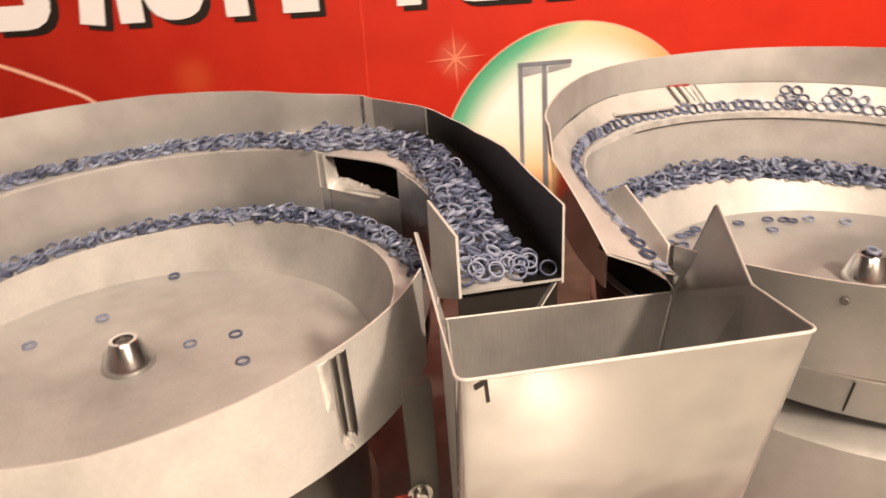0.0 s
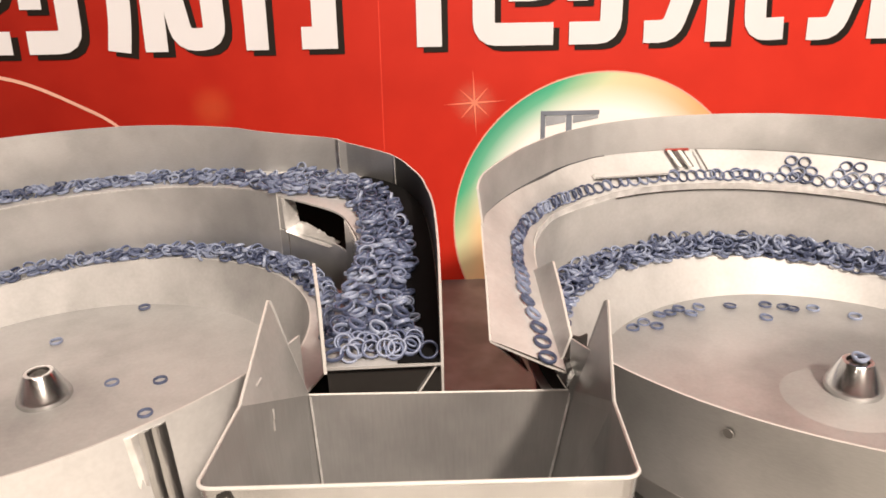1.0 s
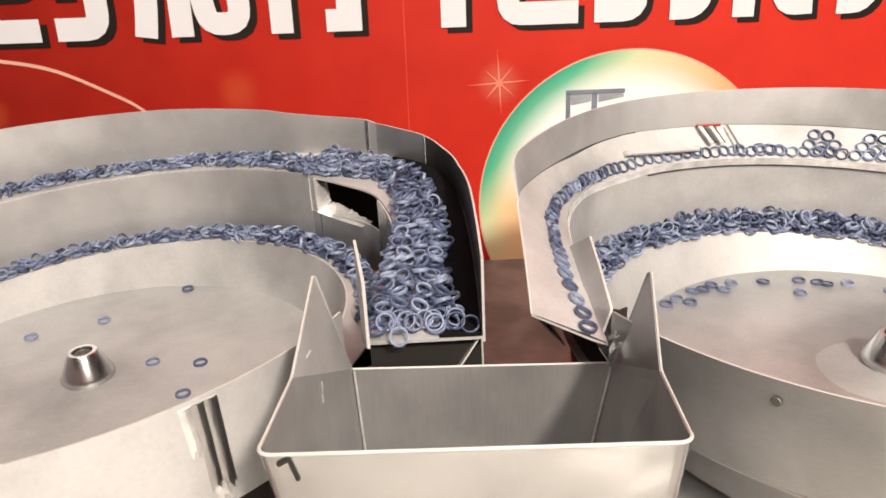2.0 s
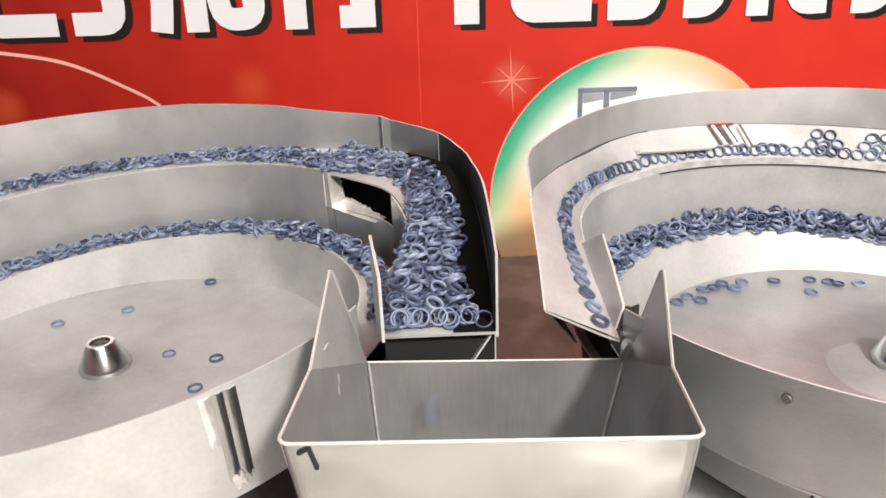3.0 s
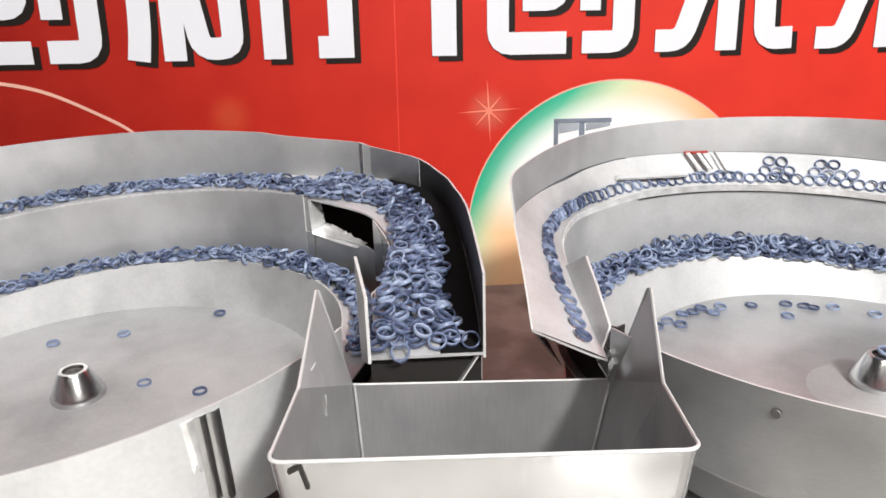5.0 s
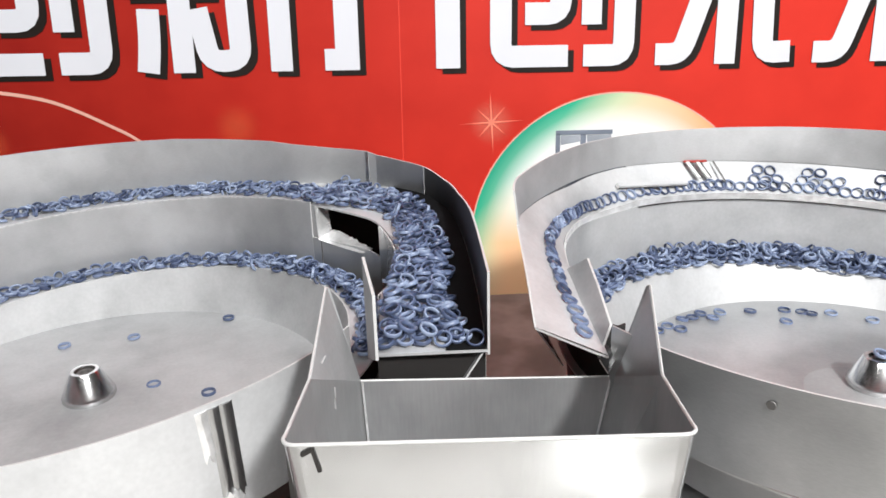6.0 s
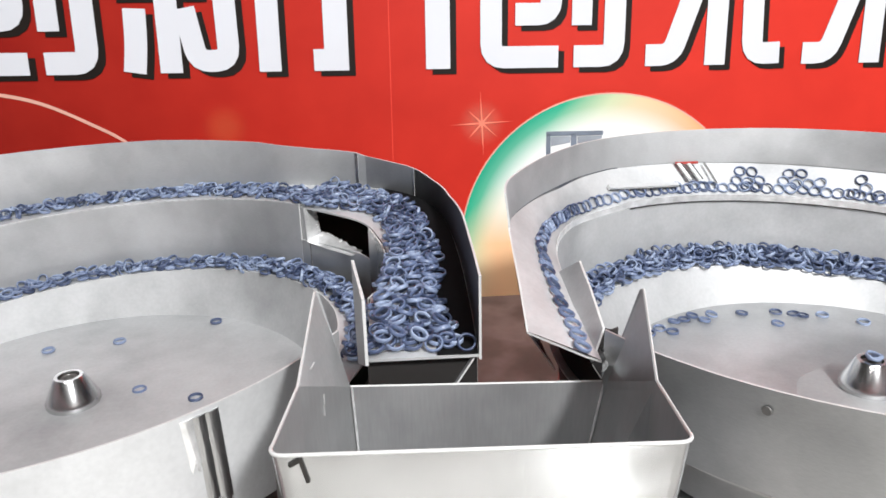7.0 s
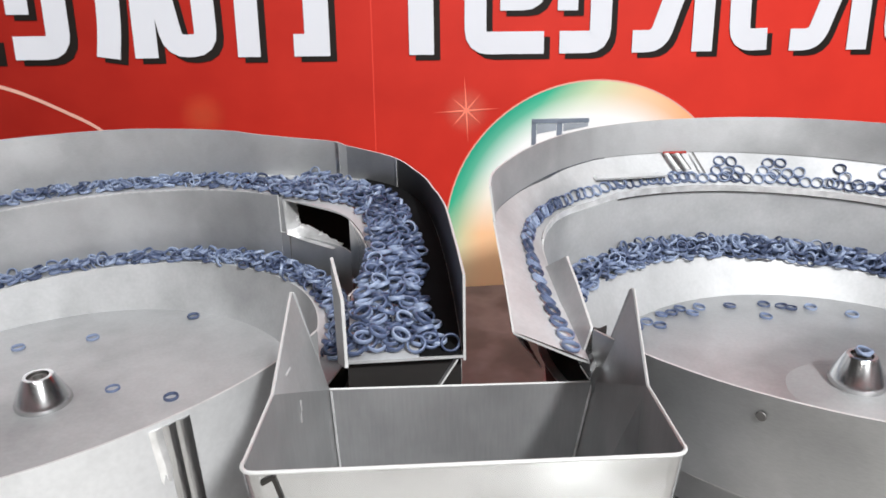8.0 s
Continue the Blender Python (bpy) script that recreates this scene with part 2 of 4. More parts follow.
def lathe(profile, seg=64, at=None):
    """A turned body from (r, z) pairs; closed where r is 0."""
    bm = bmesh.new()
    rings = []
    for r, z in profile:
        if r < 1e-6:
            rings.append([bm.verts.new((0, 0, z))])
        else:
            rings.append([bm.verts.new((r * math.cos(2 * math.pi * i / seg), r * math.sin(2 * math.pi * i / seg), z)) for i in range(seg)])
    for a, b in zip(rings, rings[1:]):
        for i in range(seg):
            j = (i + 1) % seg
            if len(a) == 1 and len(b) > 1:
                bm.faces.new((a[0], b[i], b[j]))
            elif len(b) == 1 and len(a) > 1:
                bm.faces.new((a[i], b[0], a[j]))
            elif len(a) > 1:
                bm.faces.new((a[i], b[i], b[j], a[j]))
    if at is not None:
        bmesh.ops.transform(bm, matrix=at, verts=bm.verts)
    return bm


# ---- the hall: unseen; pale floor bounces light, dark walls and ceiling hold it down ----
def slab(name, lo, hi, mat, label, cat):
    c = [(a + b) / 2 for a, b in zip(lo, hi)]
    s = [b - a for a, b in zip(lo, hi)]
    ob = part(name, box_bm(*s, 0, Matrix.Translation(c)), mat, None, "", False)
    return tagged(ob, label, cat, "", "structure")


FLOOR_Z, TABLE_Z = -1.08, -0.33
slab("floor", (-3, -3, FLOOR_Z - 0.1), (3, 2.2, FLOOR_Z), HALL_FLOOR, "unseen hall floor, kept pale and glossy to bounce light", "floor")
slab("ceiling", (-3, -3, 2.0), (3, 2.2, 2.1), CEILING, "plain grey ceiling of the exhibition hall", "ceiling")
slab("wall_north", (-3, 2.2, FLOOR_Z), (3, 2.3, 2.0), WALL, "plain grey wall behind the banner", "wall")
slab("wall_south", (-3, -3.1, FLOOR_Z), (3, -3, 2.0), WALL, "plain grey hall wall", "wall")
slab("wall_east", (3, -3, FLOOR_Z), (3.1, 2.2, 2.0), WALL, "plain grey hall wall", "wall")
slab("wall_west", (-3.1, -3, FLOOR_Z), (-3, 2.2, 2.0), WALL, "plain grey hall wall", "wall")

# table that carries the machine
table = thing("display_table", "brown marbled laminate table under the feeder bowls", "table")
part("tabletop", box_bm(2.4, 1.04, 0.04, 0.004, Matrix.Translation((0, 0.49, TABLE_Z - 0.02))), TABLE, table)
for x in (-1.1, 1.1):
    for y in (0.03, 0.92):
        part("leg", box_bm(0.06, 0.06, 0.71, 0.004, Matrix.Translation((x, y, TABLE_Z - 0.395))), DARK_METAL, table)

# ---- banner ----
LEAN = 4.92
banner = thing("banner", "red printed vinyl banner with large white slogan characters", "banner", at=(0, 0.9795, 0))
banner.rotation_euler = (radians(-LEAN), radians(0.75), 0)
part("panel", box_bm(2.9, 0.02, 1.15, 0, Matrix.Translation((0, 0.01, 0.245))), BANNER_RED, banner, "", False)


def flat_poly(bm, pts, y, depth=0.0012):
    front = [bm.verts.new((p[0], y, p[1])) for p in pts]
    back = [bm.verts.new((p[0], y + depth, p[1])) for p in pts]
    bm.faces.new(front)
    bm.faces.new(back[::-1])
    for i in range(len(pts)):
        j = (i + 1) % len(pts)
        bm.faces.new((front[i], back[i], back[j], front[j]))


def stroke(bm, line, width, y, dx=0.0, dz=0.0, bend=0.022):
    """One brush stroke of even width along a line, its corners rounded."""
    pts = [Vector(p) for p in line]
    path = [pts[0]]
    for a, b, c in zip(pts, pts[1:], pts[2:]):
        r = min(bend, (b - a).length * 0.45, (c - b).length * 0.45)
        p, q = b + (a - b).normalized() * r, b + (c - b).normalized() * r
        for s in (0, 0.25, 0.5, 0.75, 1):
            path.append(p * (1 - s) ** 2 + b * 2 * s * (1 - s) + q * s ** 2)
    path.append(pts[-1])
    left, right = [], []
    for i, p in enumerate(path):
        d = (path[min(i + 1, len(path) - 1)] - path[max(i - 1, 0)]).normalized()
        n = Vector((-d.y, d.x)) * width / 2
        left.append(p + n)
        right.append(p - n)
    for i in range(len(path) - 1):
        quad = [left[i], left[i + 1], right[i + 1], right[i]]
        flat_poly(bm, [(q.x + dx, q.y + dz) for q in quad], y)


W = 0.037
CHUANG = [
    ([(0.018, 0.215), (0.018, 0.018), (0.136, 0.018)], W),
    ([(0.018, 0.197), (0.122, 0.197), (0.122, 0.089), (0.060, 0.089)], W),
    ([(0.118, 0.36), (0.000, 0.235)], W), ([(0.118, 0.36), (0.175, 0.265)], W),
    ([(0.176, 0.31), (0.176, 0.070)], 0.035),
    ([(0.234, 0.37), (0.234, 0.018), (0.163, 0.018)], W)]
XIN = [
    ([(0.078, 0.335), (0.078, 0.0)], W), ([(0.026, 0.105), (0.024, 0.05), (0.017, 0.001)], W),
    ([(0.107, 0.105), (0.123, 0.018), (0.176, 0.02), (0.170, 0.31), (0.262, 0.33)], 0.036),
    ([(-0.012, 0.140), (0.135, 0.140)], 0.034), ([(-0.005, 0.215), (0.15, 0.215)], 0.034), ([(0.0, 0.30), (0.15, 0.30)], 0.034),
    ([(0.244, 0.215), (0.244, 0.0)], W), ([(0.19, 0.215), (0.28, 0.215)], 0.034)]
KAI = [
    ([(0.042, 0.32), (0.042, 0.0)], 0.041), ([(0.003, 0.018), (0.050, 0.018)], 0.036), ([(0.216, 0.32), (0.216, 0.0)], 0.042),
    ([(-0.035, 0.151), (0.275, 0.151)], 0.036), ([(-0.02, 0.315), (0.26, 0.315)], 0.036)]
WEI = [
    ([(0.095, 0.165), (0.046, 0.018), (0.000, 0.018)], W), ([(0.125, 0.37), (0.125, 0.0)], W),
    ([(0.186, 0.165), (0.192, 0.018), (0.242, 0.020)], W), ([(0.0, 0.185), (0.245, 0.185)], 0.036), ([(0.03, 0.285), (0.22, 0.285)], 0.036)]
LAI = WEI + [([(0.06, 0.265), (0.085, 0.21)], 0.033), ([(0.19, 0.265), (0.165, 0.21)], 0.033)]
BASE_V = 0.0875
for name, strokes, left in (("character", CHUANG, -0.785), ("character", XIN, -0.493), ("character", KAI, -0.178), ("character", CHUANG, 0.112), ("character", WEI, 0.403), ("character", LAI, 0.687)):
    bm, sh = bmesh.new(), bmesh.new()
    for k, (line, width) in enumerate(strokes):
        pts = [(x + left, z + BASE_V) for x, z in line]
        stroke(bm, pts, width, -0.0030 - 0.0001 * k)
        stroke(sh, pts, width, -0.0014 - 0.00008 * k, 0.011, -0.009)
    ch = part(name, bm, PRINT_WHITE, banner, "white slogan character", False)
    part("shadow", sh, PRINT_BLACK, ch, "dark printed drop shadow", False)

# printed ball, star, arc
bm = bmesh.new()
N = 96
flat_poly(bm, [(0.268 * math.cos(2 * math.pi * i / N), 0.268 * math.sin(2 * math.pi * i / N)) for i in range(N)], -0.0010, 0.001)
ball = part("printed_ball", bm, GLOBE, banner, "printed ball with green and orange rim", False)
ball.location = (0.345, 0, -0.228)
bm = bmesh.new()
for i in range(N):
    a, b = 2 * math.pi * i / N, 2 * math.pi * (i + 1) / N
    flat_poly(bm, [(r * math.cos(q), r * math.sin(q)) for r, q in ((0.268, a), (0.2705, a), (0.2705, b), (0.268, b))], -0.0012, 0.001)
rim_print = part("rim_line", bm, PRINT_PINK, ball, "pale printed outline", False)
bm = bmesh.new()
for x0, x1, z0, z1 in ((-0.115, -0.107, -0.05, 0.20), (-0.07, -0.060, -0.05, 0.20), (-0.115, -0.012, 0.196, 0.204)):
    flat_poly(bm, [(x0, z0), (x1, z0), (x1, z1), (x0, z1)], -0.0022)
part("machine_print", bm, PRINT_DARKGREY, ball, "dark grey printed machine frame", False)
bm = bmesh.new()
flat_poly(bm, [(-0.106, 0.178), (-0.071, 0.184), (-0.071, 0.195), (-0.106, 0.195)], -0.0024)
flat_poly(bm, [(-0.058, 0.182), (-0.014, 0.190), (-0.014, 0.195), (-0.058, 0.195)], -0.0024)
part("machine_panel_print", bm, PRINT_GREY, ball, "grey printed machine panel", False)
bm = bmesh.new()
outline = []
for k in range(16):
    a = math.pi * k / 8 + 0.05
    ln = (0.056 if k % 4 == 0 else 0.036) if k % 2 == 0 else 0.0045
    outline.append((ln * math.cos(a), ln * math.sin(a)))
flat_poly(bm, outline, -0.0014, 0.0008)
star = part("printed_star", bm, PRINT_GLOW, banner, "light red printed sparkle", False)
star.location = (0.114, 0, -0.007)


def glow_print(name, colour, strength):
    """A soft printed spot that fades out to the sheet."""
    m, nt, b = nodes_of(name)
    tc = nt.nodes.new("ShaderNodeTexCoord")
    ln = nt.nodes.new("ShaderNodeVectorMath")
    ln.operation = "LENGTH"
    link(nt, tc.outputs["Object"], ln.inputs[0])
    mr = nt.nodes.new("ShaderNodeMapRange")
    mr.interpolation_type = "SMOOTHSTEP"
    mr.inputs[1].default_value, mr.inputs[2].default_value, mr.inputs[3].default_value, mr.inputs[4].default_value = 0.004, 0.046, strength, 0.0
    link(nt, ln.outputs["Value"], mr.inputs[0])
    link(nt, mr.outputs[0], b.inputs["Alpha"])
    b.inputs["Base Color"].default_value = (*colour, 1)
    b.inputs["Roughness"].default_value = 0.6
    b.inputs["Specular IOR Level"].default_value = 0.15
    return m


GLOW_SPOT = glow_print("printed_pink_glow", (0.90, 0.24, 0.16), 0.28)
FAINT_SPOT = glow_print("printed_orange_glow", (0.85, 0.13, 0.05), 0.22)
for x, z, mat in ((0.114, -0.007, GLOW_SPOT), (-0.335, -0.006, FAINT_SPOT), (-0.765, -0.030, FAINT_SPOT)):
    bm = bmesh.new()
    flat_poly(bm, [(0.048 * math.cos(2 * math.pi * i / 32), 0.048 * math.sin(2 * math.pi * i / 32)) for i in range(32)], -0.0010, 0.0004)
    spot = part("printed_glow", bm, mat, banner, "soft printed glow", False)
    spot.location = (x, 0, z)
bm = bmesh.new()
arc = smooth_line([(-1.0, 0.060), (-0.84, 0.070), (-0.734, 0.060), (-0.642, 0.041), (-0.551, -0.001), (-0.50, -0.032), (-0.44, -0.09)], 40)
flat_poly(bm, [(p.x, p.y + 0.003) for p in arc] + [(p.x, p.y - 0.003) for p in arc[::-1]], -0.001, 0.0008)
part("printed_arc", bm, PRINT_PINK, banner, "pale pink printed curved line", False)
bm = bmesh.new()
flat_poly(bm, [(-0.046, -0.33), (-0.0445, -0.33), (-0.0445, 0.8), (-0.046, 0.8)], -0.0008, 0.0006)
part("panel_seam", bm, PRINT_SEAM, banner, "faint vertical panel seam", False)


# ---- feeder bowls ----
class Bowl:
    """A stepped spiral bowl. turn counts from the bowl's back, positive as the track climbs; m mirrors it."""

    def __init__(self, x, y, m, disc_r, disc_z, r, z, dr, dz):
        self.x, self.y, self.m, self.disc_r, self.disc_z = x, y, m, disc_r, disc_z
        self.r, self.z, self.dr, self.dz = r, z, dr, dz

    def at(self, az, radius, z):
        a = radians(az)
        return Vector((self.x + self.m * radius * math.cos(a), self.y + radius * math.sin(a), z))

    def edge_r(self, az):
        return self.r + self.dr * (90 - az) / 360

    def edge_z(self, az):
        return self.z + self.dz * (90 - az) / 360


def steps(a, b, n):
    return [a + (b - a) * i / (n - 1) for i in range(n)]


LEFT = Bowl(-0.344, 0.321, 1, 0.223, -0.163, 0.238, -0.111, 0.034, 0.080)
RIGHT = Bowl(0.371, 0.256, -1, 0.210, -0.153, 0.236, -0.111, 0.034, 0.076)
T = 0.0016


def radial(bowl, azs, size):
    return [Vector((bowl.m * math.cos(radians(a)), math.sin(radians(a)), 0)) * size for a in azs]


def bowl_common(bowl, ob, end_az, wide):
    """Bottom disc, inner walls, ledges: the parts that both bowls share. wide(az): the ledge's width."""
    c = Matrix.Translation((bowl.x, bowl.y, bowl.disc_z))
    part("bottom_disc", lathe([(0, 0.0035), (0.05, 0.003), (bowl.disc_r, 0), (bowl.disc_r + 0.003, -0.0005), (bowl.disc_r + 0.003, -0.006), (0, -0.006)], 128, c), FLOOR_STEEL, ob, "satin steel bottom disc")
    azs = steps(225, -132, 150)
    shell("inner_wall", [bowl.at(a, bowl.disc_r + 0.001, bowl.disc_z - 0.002) for a in azs], [bowl.at(a, bowl.edge_r(a), bowl.edge_z(a)) for a in azs], radial(bowl, azs, T), FLOOR_STEEL, ob)
    azs = steps(225, end_az, 260)
    shell("track_ledge", [bowl.at(a, bowl.edge_r(a), bowl.edge_z(a)) for a in azs], [bowl.at(a, bowl.edge_r(a) + wide(a), bowl.edge_z(a) - 0.002) for a in azs], Vector((0, 0, -T)), WHITE_STEEL, ob)


def centre_nut(bowl, top, dx, dy):
    nut = thing("bowl_nut", "shiny conical steel clamping nut in the middle of the bowl", "nut", "bowl nuts")
    h = top - bowl.disc_z - 0.0035
    at = Matrix.Translation((bowl.x + dx, bowl.y + dy, bowl.disc_z + 0.003))
    part("cone", lathe([(0, 0), (0.0235, 0), (0.0245, 0.002), (0.0245, 0.005), (0.0232, 0.008), (0.0140, h - 0.0015), (0.0128, h), (0.0095, h), (0.0088, h - 0.009), (0, h - 0.009)], 48, at), CHROME, nut)
    part("socket_screw", lathe([(0.0085, h - 0.009), (0.0085, h - 0.003), (0.0075, h - 0.002), (0.0045, h - 0.002), (0.004, h - 0.006), (0, h - 0.006)], 24, at), DARK_METAL, nut, "dark recessed screw head")
    return nut


# left bowl
left_bowl = thing("feeder_bowl", "satin stainless steel vibratory feeder bowl filled with blue rings", "feeder bowl", "feeder bowls")


def left_wide(a):
    return 0.034 if a > -150 else 0.034 + 0.021 * min(1, (-150 - a) / 90)


bowl_common(LEFT, left_bowl, -313, left_wide)
azs = steps(-135, -314, 120)
shell("step_wall", [LEFT.at(a, LEFT.edge_r(a) - 0.0005, LEFT.edge_z(a + 360) - 0.004) for a in azs], [LEFT.at(a, LEFT.edge_r(a), LEFT.edge_z(a)) for a in azs], radial(LEFT, azs, T), STEEL, left_bowl)


def left_rim(a):
    return float(np.interp(-a, [0, 50, 80, 180, 230, 270, 294, 318], [-0.037, -0.0355, -0.037, 0.024, 0.033, 0.036, 0.0335, 0.028]))


def left_foot(a):
    return float(np.interp(-a, [0, 60, 120, 200, 330], [-0.124, -0.121, -0.12, -0.09, -0.06]))


# near stretch gets a paler steel, painting in the bright light on it
for a0, a1, finish_steel in ((-24, -150, WHITE_STEEL), (-150, -294, STEEL)):
    azs = steps(a0, a1, 80)
    shell("outer_wall", [LEFT.at(a, LEFT.edge_r(a) + left_wide(a), left_foot(a)) for a in azs], [LEFT.at(a, LEFT.edge_r(a) + left_wide(a) + 0.0005, left_rim(a)) for a in azs], radial(LEFT, azs, T), finish_steel, left_bowl)
# underside cone and drum
part("underside", lathe([(0.277, -0.121), (0.279, -0.124), (0.215, -0.178), (0.21, -0.178), (0.272, -0.121)], 96, Matrix.Translation((LEFT.x, LEFT.y, 0))), DARK_METAL, left_bowl, "dark grey cast underside")
part("drive_drum", lathe([(0.205, -0.175), (0.205, -0.325), (0.212, -0.33), (0, -0.33), (0, -0.175)], 96, Matrix.Translation((LEFT.x, LEFT.y, 0))), DARK_METAL, left_bowl, "dark grey drive drum")

# chute of the left bowl
CH_IN = smooth_line([(-0.150, 0.520), (-0.118, 0.496), (-0.077, 0.458), (-0.056, 0.402), (-0.047, 0.35), (-0.047, 0.315), (-0.052, 0.29), (-0.062, 0.266)], 36) + [Vector((-0.061, 0.22)), Vector((-0.061, 0.166))]
CH_OUT = smooth_line([(-0.2100, 0.6218), (-0.185, 0.6122), (-0.145, 0.6045), (-0.092, 0.596), (-0.050, 0.570), (-0.015, 0.536), (0.008, 0.480), (0.017, 0.41), (0.020, 0.33), (0.020, 0.25), (0.018, 0.166)], 48)


def chute_z(y):
    return float(np.interp(y, [0.16, 0.5, 0.62], [-0.042, -0.025, -0.019]))


def floor_mesh(name, rim, mat, parent, label, thick=0.002):
    bm = bmesh.new()
    top = [bm.verts.new((p.x, p.y, chute_z(p.y))) for p in rim]
    f = bm.faces.new(top)
    ext = bmesh.ops.extrude_face_region(bm, geom=[f])
    bmesh.ops.translate(bm, vec=(0, 0, -thick), verts=[v for v in ext["geom"] if isinstance(v, bmesh.types.BMVert)])
    bmesh.ops.triangulate(bm, faces=[f for f in bm.faces if len(f.verts) > 4])
    return part(name, bm, mat, parent, label, False)


floor_mesh("chute_floor", CH_IN + CH_OUT[::-1], WHITE_STEEL, left_bowl, "satin steel chute floor")
wall_top = [float(np.interp(p.y, [0.166, 0.25, 0.33, 0.43, 0.5, 0.536, 0.57, 0.594, 0.597, 0.606, 0.6218], [0.018, 0.015, 0.016, 0.006, 0.006, 0.011, 0.015, 0.019, 0.0218, 0.0272, 0.0335])) for p in CH_OUT]
wall_top[:11] = [0.0335 - 0.0117 * i / 10 for i in range(11)]
OUT_BACK = plan_normals(CH_OUT, -0.0018)
# steel turns darker, then near black along the wall: shade put into the colour
for name, lo, hi, mat in (("chute_outer_wall", 0, 12, STEEL), ("chute_outer_wall", 11, 18, SHADED_STEEL), ("chute_end_wall", 17, 48, WALL_SHADE)):
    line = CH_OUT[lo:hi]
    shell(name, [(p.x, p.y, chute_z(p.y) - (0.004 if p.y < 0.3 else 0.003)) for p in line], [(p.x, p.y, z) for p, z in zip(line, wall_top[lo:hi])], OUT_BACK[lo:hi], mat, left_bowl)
# added black sheet paints the shade seen through the return window
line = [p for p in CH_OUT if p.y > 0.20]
shell("return_channel_wall", [(p.x, p.y, chute_z(p.y) - 0.11) for p in line], [(p.x, p.y, chute_z(p.y) - 0.004) for p in line], OUT_BACK[:len(line)], BLACK_AND_SHADE, left_bowl, "black sheet put in for the dark inside of the return window")
for i, half in ((10, 0.0022), (17, 0.0014)):
    p, n = CH_OUT[i], plan_normals(CH_OUT, 0.0010)[i]
    d = (CH_OUT[i + 1] - CH_OUT[i - 1]).normalized() * half
    shell("weld_bead", [(p.x - d.x + n.x, p.y - d.y + n.y, chute_z(p.y)), (p.x + d.x + n.x, p.y + d.y + n.y, chute_z(p.y))], [(p.x - d.x + n.x, p.y - d.y + n.y, wall_top[i] - 0.0005), (p.x + d.x + n.x, p.y + d.y + n.y, wall_top[i] - 0.0005)], n * -0.6, WELD, left_bowl)
# dark strip painted on the floor for the shade beside the outer wall
FLOOR_SHADE.node_tree.nodes["Principled BSDF"].inputs["Specular IOR Level"].default_value = 0.1
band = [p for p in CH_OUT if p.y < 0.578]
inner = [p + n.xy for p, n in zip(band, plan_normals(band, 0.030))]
shade_strip = shell("floor_liner", [(p.x, p.y, chute_z(p.y) + 0.0004) for p in inner], [(p.x - 0.0006, p.y, chute_z(p.y) + 0.0006) for p in band], Vector((0, 0, 0.0008)), FLOOR_SHADE, left_bowl, "dark strip put in for the wall's shade on the chute floor")
shade_strip.data.materials[1] = FLOOR_SHADE
inn = CH_IN[14:36]
# inner wall, side plate and sill take darker steel to paint their shade
shell("chute_inner_wall", [(p.x - 0.001, p.y, chute_z(p.y) - 0.085) for p in inn], [(p.x - 0.001, p.y, chute_z(p.y) - 0.0005) for p in inn], plan_normals(inn, 0.0016), POLISHED, left_bowl)
shell("chute_side_plate", [(-0.0725, 0.225, -0.075), (-0.0625, 0.165, -0.046)], [(-0.0725, 0.225, 0.012), (-0.0625, 0.168, 0.003)], Vector((0.0022, 0.0004, 0)), SHADED_STEEL, left_bowl, "upright satin steel plate beside the chute")
bm = box_bm(0.079, 0.0016, 0.028, 0, Matrix.Translation((-0.022, 0.175, -0.058)))
part("chute_apron", bm, BLACK_AND_SHADE, left_bowl, "dark plate under the chute lip")
shell("chute_bracket", [(0.0135, 0.168, -0.046), (0.0135, 0.24, -0.05)], [(-0.004, 0.168, -0.074), (-0.004, 0.24, -0.084)], Vector((0.0015, 0, 0)), FLOOR_STEEL, left_bowl)
sill = CH_IN[0:15]
shell("window_sill_wall", [(p.x - 0.001, p.y, -0.118) for p in sill], [(p.x - 0.001, p.y, -0.064) for p in sill], plan_normals(sill, 0.0016), SHADED_STEEL, left_bowl)
# return window under the upper track
WIN_A = Vector((-0.150, 0.522, 0))
WIN_U = Vector((0.070, -0.064, 0)).normalized()
WIN_N = Vector((WIN_U.y, -WIN_U.x, 0))


def window_at(u, z, off=0.0):
    """A point of the return window's plane: along it, its height, and how far it stands out."""
    return WIN_A + WIN_U * u + Vector((0, 0, z)) + WIN_N * off


def torn_strip(name, edge_a, edge_b, seed, label):
    """A bent strip of cut sheet between two lines (u, z), crumpled and with a ragged second edge."""
    r = random.Random(seed)
    a, b = smooth_line(edge_a, 22), smooth_line(edge_b, 22)
    rows = []
    for k in range(6):
        f = k / 5
        line = []
        for p, q in zip(a, b):
            rag = r.uniform(-0.0012, 0.0012) * (k == 5)
            line.append(window_at(p.x + (q.x - p.x) * f + rag, p.y + (q.y - p.y) * f + rag, 0.004 - 0.018 * f + r.uniform(-0.0009, 0.0009) * (0 < k)))
        rows.append(line)
    v = [p for line in rows for p in line] + [p - WIN_N * 0.0012 for line in rows for p in line]
    n, half = 22, 132
    f = []
    for k in range(5):
        for i in range(n - 1):
            q = k * n + i
            f += [(q, q + 1, q + n + 1, q + n), (half + q, half + q + n, half + q + n + 1, half + q + 1)]
    ring = list(range(n)) + [n * k + n - 1 for k in range(1, 6)] + [5 * n + i for i in range(n - 2, -1, -1)] + [n * k for k in range(4, 0, -1)]
    for p, q in zip(ring, ring[1:] + ring[:1]):
        f.append((p, q, half + q, half + p))
    return mesh_ob(name, v, f, STRAP, left_bowl, label)


